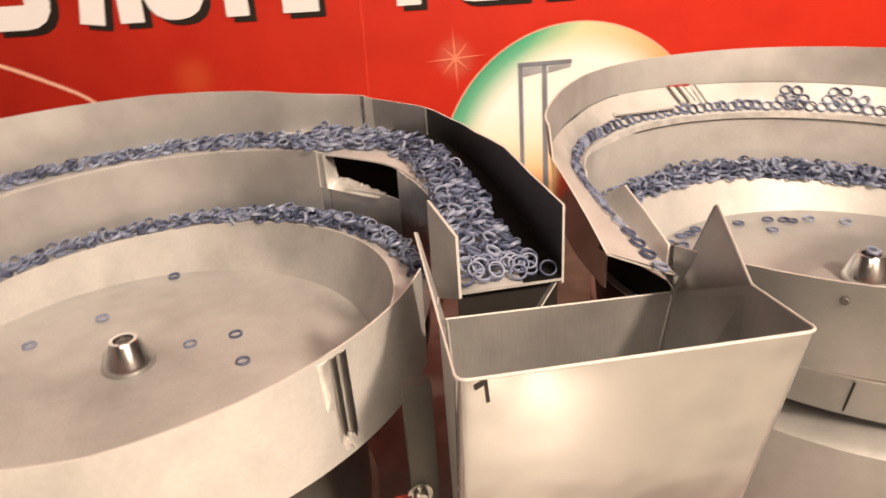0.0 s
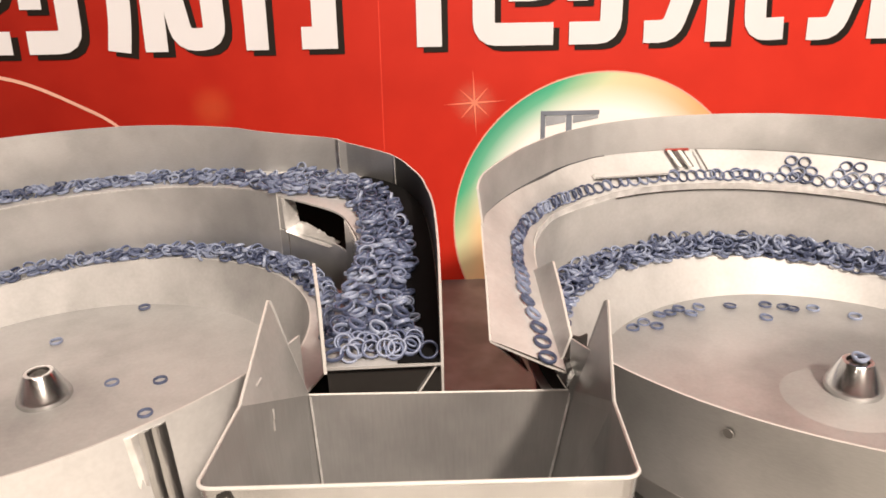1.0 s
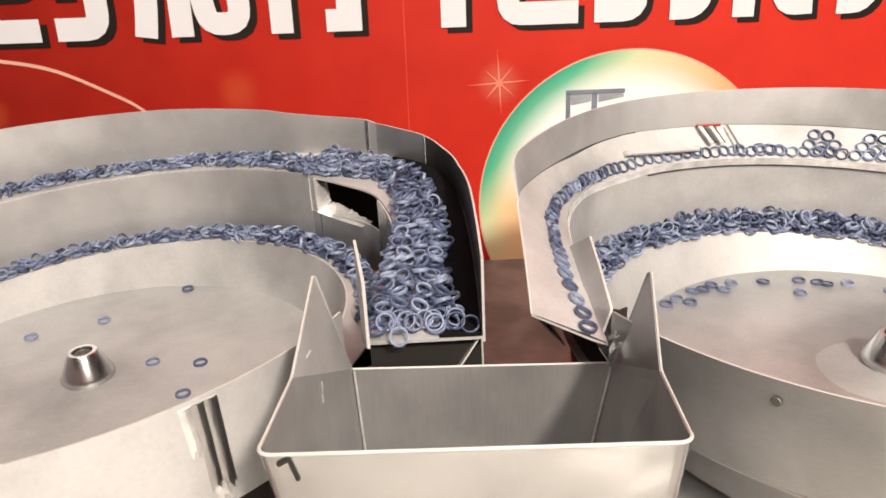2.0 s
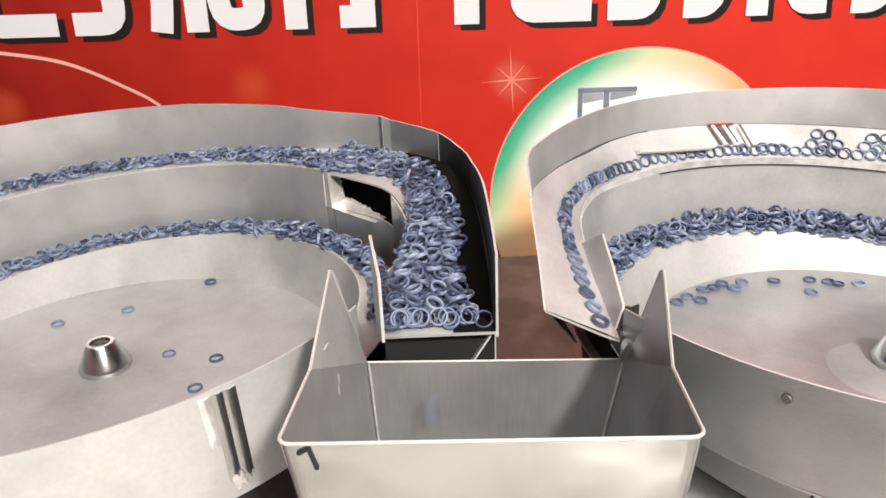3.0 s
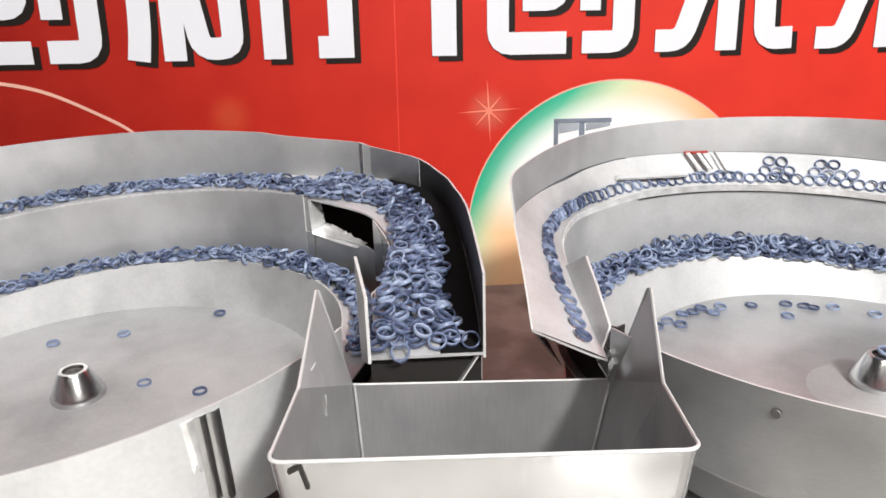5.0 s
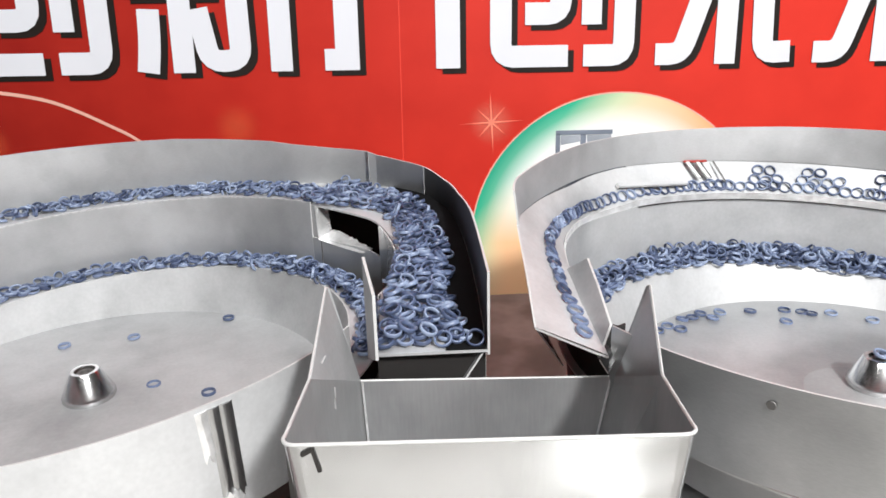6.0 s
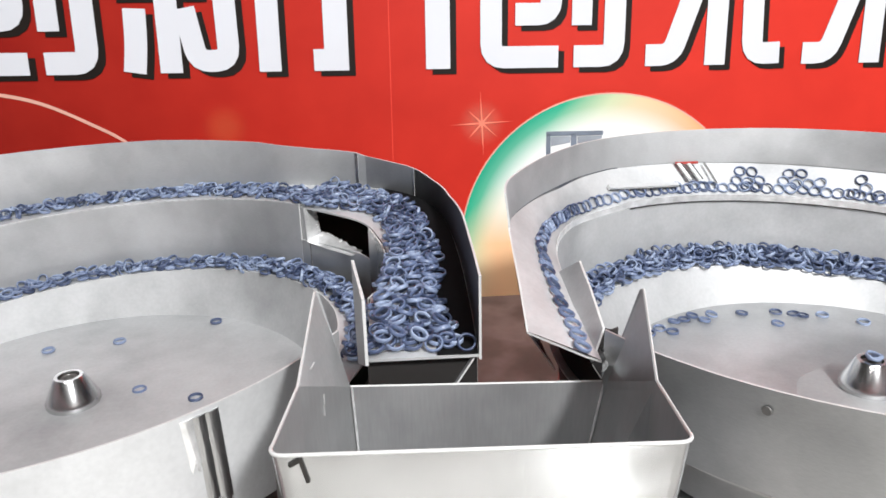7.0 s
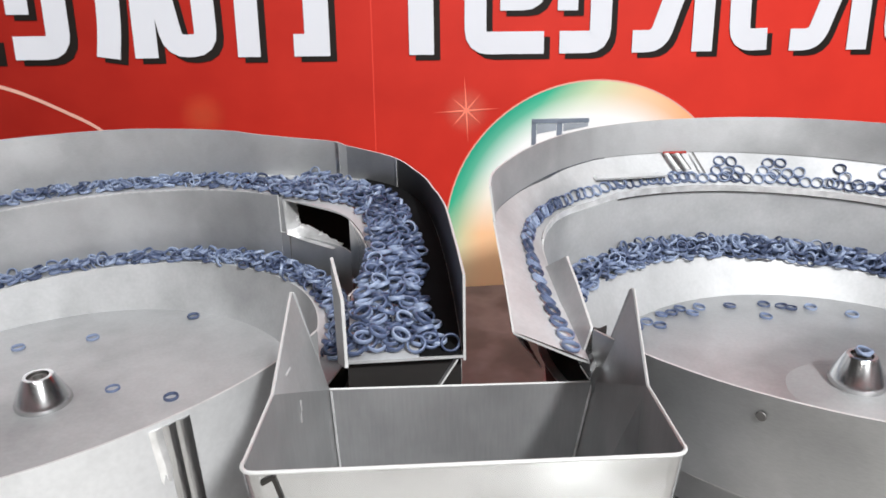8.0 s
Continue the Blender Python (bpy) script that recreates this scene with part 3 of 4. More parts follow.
torn_strip("window_lip", [(0.0105, -0.0648), (0.045, -0.0668), (0.0838, -0.0675)], [(0.016, -0.0570), (0.0260, -0.0560), (0.0400, -0.0585), (0.054, -0.0620), (0.0720, -0.0660), (0.0830, -0.0675)], 11, "bright torn and bent lip of the return window")
torn_strip("window_flange", [(0.0085, -0.0250), (0.0100, -0.045), (0.0115, -0.0650)], [(0.0085, -0.0262), (0.0100, -0.040), (0.0150, -0.0590)], 12, "bright bent upright flange of the return window")
shell("window_jamb", [window_at(-0.004, -0.118, 0.0012), window_at(0.0105, -0.118, 0.0012)], [window_at(-0.004, -0.0245, 0.0012), window_at(0.0095, -0.0245, 0.0012)], WIN_N * -0.0016, STEEL, left_bowl)
joint = shell("sheet_joint", [window_at(0.0140, -0.067, 0.0030), window_at(0.0146, -0.067, 0.0030)], [window_at(0.0140, -0.108, 0.0030), window_at(0.0146, -0.108, 0.0030)], WIN_N * -0.001, DARK_METAL, left_bowl, "dark joint between two sheets")
joint.data.materials[1] = DARK_METAL
# weld strap on the near wall, its bright and dark reflections built as strips
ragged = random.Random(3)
for name, a0, a1, foot, hump_size, mat, note in (("weld_strap", -50.9, -52.5, -0.073, 0.0010, STRAP, "bright strip put in for the glint along a vertical weld strap"), ("weld_scorch", -49.3, -50.9, -0.104, 0.0010, WELD_BAND, "dark polished weld band"), ("weld_scorch", -47.5, -49.3, -0.107, 0.0012, WELD_BAND, "dark polished weld band with a ragged end"), ("weld_drip", -47.7, -50.2, -0.113, 0.0024, STRAP, "bright ragged weld drip")):
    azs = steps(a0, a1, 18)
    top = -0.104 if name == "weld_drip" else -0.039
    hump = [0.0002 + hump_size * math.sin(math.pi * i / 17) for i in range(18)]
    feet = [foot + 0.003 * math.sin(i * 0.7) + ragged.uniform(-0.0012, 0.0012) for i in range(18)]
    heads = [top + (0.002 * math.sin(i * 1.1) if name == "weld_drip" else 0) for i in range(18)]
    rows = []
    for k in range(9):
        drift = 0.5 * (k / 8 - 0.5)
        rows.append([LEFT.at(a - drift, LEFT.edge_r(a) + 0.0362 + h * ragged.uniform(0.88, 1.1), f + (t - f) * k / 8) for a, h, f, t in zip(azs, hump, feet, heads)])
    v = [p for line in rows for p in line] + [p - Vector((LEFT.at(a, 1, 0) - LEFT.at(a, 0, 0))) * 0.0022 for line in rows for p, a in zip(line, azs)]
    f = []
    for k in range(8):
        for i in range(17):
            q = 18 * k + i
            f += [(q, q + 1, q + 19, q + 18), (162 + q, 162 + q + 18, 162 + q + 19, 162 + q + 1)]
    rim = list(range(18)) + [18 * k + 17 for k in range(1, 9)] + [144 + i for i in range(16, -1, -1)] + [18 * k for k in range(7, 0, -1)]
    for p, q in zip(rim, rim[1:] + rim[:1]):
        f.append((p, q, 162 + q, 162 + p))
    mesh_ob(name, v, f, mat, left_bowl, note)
centre_nut(LEFT, -0.130, -0.010, 0.014)

# right bowl
right_bowl = thing("feeder_bowl", "satin stainless steel vibratory feeder bowl with an inclined upper track", "feeder bowl", "feeder bowls")
bowl_common(RIGHT, right_bowl, -200, lambda a: 0.034)


azs = steps(-135, -302.5, 120)
shell("step_wall", [RIGHT.at(a, RIGHT.edge_r(a) - 0.0005, RIGHT.edge_z(a + 360) - 0.004) for a in azs], [RIGHT.at(a, RIGHT.edge_r(a), RIGHT.edge_z(a) + 0.003) for a in azs], radial(RIGHT, azs, T), FLOOR_STEEL, right_bowl)


def right_rim(a):
    return float(np.interp(-a, [0, 22, 35, 60, 120, 180, 270, 320, 345], [-0.035, -0.023, -0.018, -0.010, 0.012, 0.028, 0.040, 0.043, 0.044]))


azs = steps(-20, -200, 110)
# darker steel copy stands in for weaker light on this wall
shell("near_wall", [RIGHT.at(a, RIGHT.edge_r(a) + 0.034, float(np.interp(-a, [20, 60, 120, 200], [-0.092, -0.078, -0.07, -0.06]))) for a in azs], [RIGHT.at(a, RIGHT.edge_r(a) + 0.0345, right_rim(a)) for a in azs], radial(RIGHT, azs, T), SHADED_STEEL, right_bowl)
azs = steps(-6, -200, 90)
shell("drive_drum", [RIGHT.at(a, 0.247, -0.139) for a in azs], [RIGHT.at(a, 0.250, -0.090) for a in azs], radial(RIGHT, azs, -0.003), STEEL, right_bowl, "lower steel drum")
part("base_housing", lathe([(0, -0.150), (0.258, -0.150), (0.268, -0.156), (0.270, -0.33), (0, -0.33)], 96, Matrix.Translation((RIGHT.x, RIGHT.y, 0))), STEEL, right_bowl, "pale grey round base housing")

part("pen_line", box_bm(0.0016, 0.0006, 0.026, 0.0, pose(0.2035, 0.0700, -0.121, 0, 8, -42)), INK, right_bowl, "dark pen line")
part("rivet_hole", lathe([(0, 0.0006), (0.0026, 0.0006), (0.003, 0)], 16, pose(0.169, 0.054, -0.028, 90, 0, -48)), DARK_METAL, right_bowl, "small dark hole")
# made-up black sheet, stands in for the shade below the right chute
azs = steps(-24, 14, 24)
shell("chute_shade", [RIGHT.at(a, 0.262, -0.18) for a in azs], [RIGHT.at(a, 0.276, -0.060) for a in azs], radial(RIGHT, azs, -0.002), BLACK_AND_SHADE, right_bowl, "black sheet put in for the shade under the chute")
# inclined upper track of the right bowl: one line runs round the bowl and down the chute
bowl_azs = steps(-120, -302, 60)
LIP = [RIGHT.at(a, RIGHT.edge_r(a), RIGHT.edge_z(a)) for a in bowl_azs]
LIP += [Vector(p) for p in smooth_line([tuple(LIP[-1]), (0.158, 0.446, -0.0325), (0.130, 0.404, -0.0325), (0.115, 0.362, -0.033), (0.109, 0.322, -0.034), (0.107, 0.285, -0.0355), (0.104, 0.225, -0.037), (0.100, 0.144, -0.040)], 50)[1:]]
CREASE = [RIGHT.at(a, RIGHT.edge_r(a) + 0.032 + 0.004 * i / 59, RIGHT.edge_z(a) + 0.034 + 0.002 * i / 59) for i, a in enumerate(bowl_azs)]
CREASE += [Vector(p) for p in smooth_line([tuple(CREASE[-1]), (0.167, 0.486, 0.0078), (0.130, 0.443, 0.0078), (0.096, 0.392, 0.009), (0.071, 0.346, 0.009), (0.0615, 0.318, 0.0075), (0.0575, 0.270, 0.001), (0.0545, 0.215, -0.010), (0.051, 0.160, -0.023)], 50)[1:]]
CHANNEL = [l + (c - l) * 0.22 + Vector((0, 0, -0.0008)) for l, c in zip(LIP, CREASE)]
shell("incline_track", [c for c in CHANNEL], CREASE, Vector((0, 0, -T)), WHITE_STEEL, right_bowl, "pale inclined track plate")
shell("channel_floor", LIP, CHANNEL, Vector((0, 0, -T)), WHITE_STEEL, right_bowl)
shell("channel_lip", [p - Vector((0, 0, 0.004)) for p in LIP[:82]], [p + Vector((0, 0, 0.0035)) for p in LIP[:82]], plan_normals(LIP[:82], -0.0014), STRAP, right_bowl, "bright track lip")
inward = [Vector((RIGHT.x - p.x, RIGHT.y - p.y, 0)).normalized() for p in LIP[:60]]
# thin black strip paints the shade line below the lip
lip_shade_line = shell("lip_shade", [p + n * 0.0024 - Vector((0, 0, 0.0050)) for p, n in zip(LIP, inward)], [p + n * 0.0024 - Vector((0, 0, 0.0041)) for p, n in zip(LIP, inward)], [n * -0.001 for n in inward], BLACK_AND_SHADE, right_bowl, "dark strip put in for the shade under the track lip")
lip_shade_line.data.materials[1] = BLACK_AND_SHADE
outer = CREASE[:91]
tops = []
for i, p in enumerate(outer):
    out = Vector((p.x - RIGHT.x, p.y - RIGHT.y, 0)).normalized()
    tops.append(Vector((p.x, p.y, 0)) + out * 0.004 + Vector((0, 0, float(np.interp(i, [0, 20, 45, 60, 76, 86, 90], [0.020, 0.034, 0.041, 0.043, 0.044, 0.0425, 0.038])))))
shell("outer_wall", outer, tops, plan_normals(outer, -0.0018), STEEL, right_bowl)
under = LIP[59:88]
shell("chute_inner_wall", [p + Vector((0.002, 0, -0.075)) for p in under], [p - Vector((0, 0, 0.003)) for p in under], plan_normals(under, -0.0016), FLOOR_STEEL, right_bowl)
# black plate added as shade beneath the chute's end edge
panel_pts = [CREASE[-1], LIP[-1], LIP[-1] + Vector((0.0, 0.030, -0.010)), CREASE[-1] + Vector((0.003, 0.030, -0.008))]
mesh_ob("chute_end_plate", panel_pts + [p + Vector((0, 0.0015, 0)) for p in panel_pts], [(0, 1, 2, 3), (7, 6, 5, 4), (0, 4, 5, 1), (1, 5, 6, 2), (2, 6, 7, 3), (3, 7, 4, 0)], BLACK_AND_SHADE, right_bowl, "dark plate put in for the shade under the chute end", False)
skirt = CREASE[58:]
skirt_low = smooth_line([tuple(skirt[0] - Vector((0, 0, 0.05))), (0.130, 0.440, -0.034), (0.098, 0.392, -0.038), (0.0745, 0.346, -0.050), (0.078, 0.300, -0.083), (0.092, 0.258, -0.106), (0.0925, 0.254, -0.106)], len(skirt))
shell("chute_skirt", skirt_low, [p - Vector((0.0005, 0, 0)) for p in skirt], plan_normals(skirt, -0.0015), SKIRT, right_bowl, "polished skirt that mirrors the banner")
shell("guard_plate", [(0.100, 0.300, -0.036), (0.097, 0.225, -0.038), (0.094, 0.150, -0.044)], [(0.1135, 0.268, -0.0125), (0.1115, 0.225, -0.0195), (0.1085, 0.174, -0.0300)], Vector((0.0018, 0, 0)), FLOOR_STEEL, right_bowl, "upright guard plate beside the chute")
shell("end_tab", [(0.1095, 0.1735, -0.0305), (0.0950, 0.149, -0.0445)], [(0.1180, 0.165, -0.0405), (0.1010, 0.146, -0.0540)], Vector((0, 0.0005, -0.0016)), POLISHED, right_bowl, "dark bent end tab")
shell("end_hook", [(0.110, 0.178, -0.032), (0.117, 0.180, -0.035), (0.124, 0.186, -0.036)], [(0.110, 0.178, -0.056), (0.117, 0.180, -0.056), (0.124, 0.186, -0.056)], Vector((0, 0.002, 0)), BLACK_AND_SHADE, right_bowl, "black hook behind the end tab")


def on_incline(x, up, off):
    """A point over the inclined track where its lip has this x: up the slope from 0 to 1, off the plate."""
    i = max(q for q in range(1, 61) if LIP[q].x >= x)
    f = (x - LIP[i].x) / (LIP[i + 1].x - LIP[i].x)
    foot, top = LIP[i].lerp(LIP[i + 1], f), CREASE[i].lerp(CREASE[i + 1], f)
    n = (top - foot).cross(LIP[i + 1] - LIP[i]).normalized()
    if n.z < 0:
        n = -n
    return foot + (top - foot) * up + n * off


bar_a, bar_b = on_incline(0.2105, 0.46, 0.004), on_incline(0.298, 0.27, 0.006)
rise = (on_incline(0.25, 1.0, 0.0) - on_incline(0.25, 0.0, 0.0)).normalized()
lift = (on_incline(0.25, 0.5, 0.01) - on_incline(0.25, 0.5, 0.0)).normalized()
shell("guide_bar", [bar_a, bar_b], [bar_a + rise * 0.0055, bar_b + rise * 0.004], lift * 0.0024, WHITE_STEEL, right_bowl, "flat guide bar over the track")
# dark strip gives the bar's underside its shade by colour
shell("guide_bar_shade", [bar_a - lift * 0.0025 - rise * 0.0004, bar_b - lift * 0.0025 - rise * 0.0004], [bar_a - rise * 0.0004, bar_b - rise * 0.0004], rise * 0.006, DARK_METAL, right_bowl, "dark strip put in for the guide bar's shaded underside")
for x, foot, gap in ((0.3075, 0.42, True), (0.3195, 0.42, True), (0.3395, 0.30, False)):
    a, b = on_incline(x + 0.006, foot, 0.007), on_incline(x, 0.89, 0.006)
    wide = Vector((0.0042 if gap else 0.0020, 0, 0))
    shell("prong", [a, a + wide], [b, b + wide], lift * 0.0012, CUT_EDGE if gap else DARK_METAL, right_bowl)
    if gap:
        # black strip painted in as the prong's shade
        shell("prong_web", [a + wide, a + wide * 1.5], [b + wide, b + wide * 1.5], lift * 0.0008, BLACK_AND_SHADE, right_bowl, "dark strip put in for the shade beside the prong")
block = on_incline(0.320, 0.91, 0.006)
part("prong_block", box_bm(0.028, 0.004, 0.0026, 0.0005, Matrix.Translation(block)), RED_TAG, right_bowl, "small dark red block")
centre_nut(RIGHT, -0.120, 0.017, 0.013)

# ---- hopper between the bowls ----
hopper = thing("hopper", "open brushed stainless steel collecting bin between the bowls", "hopper")
HT = 0.0012
FL, FR, BL, BR = Vector((-0.0990, 0.0, -0.0025)), Vector((0.1005, -0.008, -0.0025)), Vector((-0.075, 0.166, -0.062)), Vector((0.109, 0.162, -0.066))
fl, fr, bl, br = Vector((-0.0938, 0.063, -0.24)), Vector((0.1080, 0.0550, -0.24)), Vector((-0.068, 0.155, -0.24)), Vector((0.075, 0.152, -0.24))


def panel(name, pts, off, mat, label=""):
    bm = bmesh.new()
    a = [bm.verts.new(p) for p in pts]
    b = [bm.verts.new(Vector(p) + Vector(off)) for p in pts]
    bm.faces.new(a)
    bm.faces.new(b[::-1])
    n = len(pts)
    for i in range(n):
        bm.faces.new((a[i], b[i], b[(i + 1) % n], a[(i + 1) % n]))
    return part(name, bm, mat, hopper, label, False)




def bend(corner, before, after, r=0.008):
    """Points round a bent corner of the sheet, from one panel to the next."""
    a = corner + (Vector(before) - corner).normalized() * r
    b = corner + (Vector(after) - corner).normalized() * r
    return [a * (1 - q) ** 2 + corner * 2 * q * (1 - q) + b * q * q for q in (0, 0.17, 0.33, 0.5, 0.67, 0.83, 1)]


KNEE_L, KNEE_R = Vector((-0.0945, 0.07, -0.006)), Vector((0.109, 0.066, -0.012))
arc_l, arc_r = bend(FL, KNEE_L, FR), bend(FR, FL, KNEE_R)
foot_l, foot_r = bend(fl, bl, fr), bend(fr, fl, br)
panel("front_panel", [arc_l[-1], arc_r[0], foot_r[0], foot_l[-1]], (0, HT, 0), SHEEN)
shell("corner_bend", foot_l, arc_l, Vector((HT * 0.7, HT * 0.7, 0)), SHEEN, hopper)
shell("corner_bend", foot_r, arc_r, Vector((-HT * 0.7, HT * 0.7, 0)), SHEEN, hopper)
panel("back_panel", [BL, BR, br, bl], (0, -HT, 0), BRUSHED)


def side(knee, tip, tip_back, top_front, top_back, low_front, low_back, off):
    """A side of the bin: the panel and the upright horn above its fold."""
    fold = Vector(top_back) * 0.985 + Vector(knee) * 0.015
    for name, faces in (("side_panel", [(top_front, knee, low_front), (knee, top_back, low_back, low_front)]), ("horn", [(knee, tip, tip_back, fold)])):
        bm = bmesh.new()
        for f in faces:
            a = [bm.verts.new(p) for p in f]
            b = [bm.verts.new(Vector(p) + Vector(off)) for p in f]
            bm.faces.new(a)
            bm.faces.new(b[::-1])
            for i in range(len(f)):
                bm.faces.new((a[i], b[i], b[(i + 1) % len(f)], a[(i + 1) % len(f)]))
        # left horn paler, right horn darker: lit and shaded sides by material
        part(name, bm, (FLOOR_STEEL if off[0] > 0 else SHADED_STEEL) if name == "horn" else BRUSHED, hopper, "pointed upright side plate" if name == "horn" else "", False)


side(KNEE_L, (-0.093, 0.158, 0.0145), (-0.0915, 0.1595, 0.0135), arc_l[0], BL, foot_l[0], bl, (HT, 0, 0))
side(KNEE_R, (0.1215, 0.132, 0.0165), (0.1205, 0.1345, 0.0155), arc_r[-1], BR, foot_r[-1], br, (-HT, 0, 0))
panel("bottom_panel", [fl, fr, br, bl], (0, 0, -HT), BRUSHED)


def rod(name, pts, r, mat, parent, label=""):
    cu = bpy.data.curves.new(name, "CURVE")
    cu.dimensions, cu.bevel_depth, cu.bevel_resolution = "3D", r, 2
    sp = cu.splines.new("POLY")
    sp.points.add(len(pts) - 1)
    for q, p in zip(sp.points, pts):
        q.co = (*p, 1)
    tmp = bpy.data.objects.new(name, cu)
    me = bpy.data.meshes.new_from_object(tmp)
    bpy.data.objects.remove(tmp)
    me.materials.clear()
    me.materials.append(mat)
    finish(me)
    ob = new(name, me)
    ob.parent = parent
    if label:
        tagged(ob, label)
    return ob


rod("front_rim", [p + Vector((0, 0.0006, 0)) for p in arc_l + arc_r], 0.0010, CUT_EDGE, hopper, "bright folded front rim")
rod("side_rim", [arc_l[0], KNEE_L, (-0.093, 0.158, 0.0145), (-0.0915, 0.1595, 0.0135), BL], 0.0007, CUT_EDGE, hopper)
rod("side_rim", [arc_r[-1], KNEE_R, (0.1215, 0.132, 0.0165), (0.1205, 0.1345, 0.0155), BR], 0.0007, CUT_EDGE, hopper)
rod("back_rim", [BL, BR], 0.0008, CUT_EDGE, hopper)
rod("weld_seam", [BL + Vector((0.002, -0.003, 0)), bl + Vector((0.002, -0.003, 0))], 0.0009, STRAP, hopper)
rod("weld_seam", [BR + Vector((-0.002, -0.003, 0)), br + Vector((-0.002, -0.003, 0))], 0.0009, STRAP, hopper)
spot = KNEE_L * 0.72 + Vector((-0.093, 0.158, 0.0145)) * 0.16 + BL * 0.12 + Vector((0.0016, 0, 0))
rod("weld_spot", [spot, spot + (BL - KNEE_L) * 0.06 + Vector((0.0006, 0, 0.0050))], 0.0006, STRAP, hopper, "bright weld spot")
for x, z in ((-0.0895, -0.020), (-0.0890, -0.012)):
    rod("weld_spot", [(x + 0.004, 0.105, z - 0.02), (x + 0.004, 0.105, z - 0.027)], 0.0006, STRAP, hopper, "bright weld spot")
bm = bmesh.new()
stroke(bm, [(0.0036, 0.0122), (0.0056, 0.0)], 0.0020, 0)
stroke(bm, [(-0.0024, 0.0090), (0.0036, 0.0119)], 0.0017, -0.0001)
mark = part("number_mark", bm, INK, hopper, "black hand-painted digit 1", False)
mark.matrix_basis = pose(-0.0872, 0.0033, -0.0205, 14.8, 0, -2.4) @ Matrix.Diagonal((0.95, 1, 1.35, 1))
part("post", box_bm(0.05, 0.05, 0.09, 0.003, Matrix.Translation((0.0, 0.09, -0.286))), DARK_METAL, hopper, "dark support post")

part("side_bracket", box_bm(0.020, 0.012, 0.11, 0.001, Matrix.Translation((-0.1080, 0.10, -0.122))), DARK_METAL, hopper, "dark steel side bracket")
part("clamp_bolt", lathe([(0, 0.006), (0.005, 0.006), (0.0055, 0.005), (0.0055, 0.0), (0.009, 0.0), (0.009, -0.002), (0, -0.002)], 16, pose(-0.112, 0.093, -0.158, 90, 0, 0)), WELD, hopper, "bolt with washer")
part("bolt_tag", box_bm(0.012, 0.002, 0.006, 0.0004, pose(-0.124, 0.094, -0.160)), RED_TAG, hopper, "dark red tag")

# ---- blue rings ----
RING_R, TUBE = 0.0062, 0.00082
SEG, SIDES = 20, 8


def ring_arrays():
    v, f = [], []
    for i in range(SEG):
        a = 2 * math.pi * i / SEG
        for k in range(SIDES):
            b = 2 * math.pi * k / SIDES
            cb, sb = math.cos(b + math.pi / 8), math.sin(b + math.pi / 8)
            rr = RING_R + TUBE * math.copysign(abs(cb) ** 0.55, cb)
            v.append((rr * math.cos(a), rr * math.sin(a), 2.0 * TUBE * math.copysign(abs(sb) ** 0.55, sb)))
    for i in range(SEG):
        j = (i + 1) % SEG
        for k in range(SIDES):
            m = (k + 1) % SIDES
            f.append((i * SIDES + k, j * SIDES + k, j * SIDES + m, i * SIDES + m))
    return np.array(v), np.array(f)


RV, RF = ring_arrays()


def ring_cloud(name, mats, origin=(0, 0, 0)):
    vs, fs = [], []
    for i, m in enumerate(mats):
        a = np.array(m)
        vs.append(RV @ a[:3, :3].T + a[:3, 3] - np.array(origin))
        fs.append(RF + i * len(RV))
    me = bpy.data.meshes.new(name)
    me.from_pydata(np.concatenate(vs).tolist(), [], np.concatenate(fs).tolist())
    me.materials.append(RUBBER)
    me.polygons.foreach_set("use_smooth", [True] * len(me.polygons))
    ob = new(name, me)
    ob.location = origin
    return ob


rng = random.Random(7)
RING_MESH = bpy.data.meshes.new("ring")
RING_MESH.from_pydata(RV.tolist(), [], RF.tolist())
RING_MESH.materials.append(RUBBER)
RING_MESH.polygons.foreach_set("use_smooth", [True] * len(RING_MESH.polygons))


def tumbled(p, tilt):
    return Matrix.Translation(p) @ Euler((radians(rng.uniform(-tilt, tilt)), radians(rng.uniform(-tilt, tilt)), rng.uniform(0, 6.28))).to_matrix().to_4x4()


def scatter(length, wide, layers, gap):
    """Rings strewn in layers over a strip, none nearer than gap to another of its layer: (along, across, layer)."""
    out = []
    for k in range(6):
        cells = collections.defaultdict(list)
        for _ in range(int(length * 0.05 / gap ** 2 * 7)):
            s = rng.uniform(0, length)
            if k >= layers(s):
                continue
            w = wide(s) * max(0.4, 1 - 0.12 * k)
            o = rng.uniform(0.0, w)
            ci, cj = int(s / gap), int(o / gap)
            near = [q for di in (-1, 0, 1) for dj in (-1, 0, 1) for q in cells[(ci + di, cj + dj)]]
            if all((s - a) ** 2 + (o - b) ** 2 > gap * gap for a, b in near):
                cells[(ci, cj)].append((s, o))
                out.append((s, o, k))
    return out


def pile_on_track(bowl, a0, a1, heap, across):
    """Rings heaped along a stretch of track. heap(az): layers; across(az): width used, from the outer wall inwards."""
    reach = 0.27
    az = lambda s: a0 - math.degrees(s / reach)
    out = []
    for s, o, k in scatter(radians(a0 - a1) * reach, lambda s: across(az(s))[0] - 0.006, lambda s: heap(az(s)), 0.0100):
        a = az(s)
        p = bowl.at(a, across(a)[1] - 0.0072 - o, bowl.edge_z(a) + 0.0022 + 0.0033 * k + rng.uniform(0, 0.0015))
        out.append(tumbled(p, 16 + 9 * k if rng.random() < 0.84 else 75))
    return out


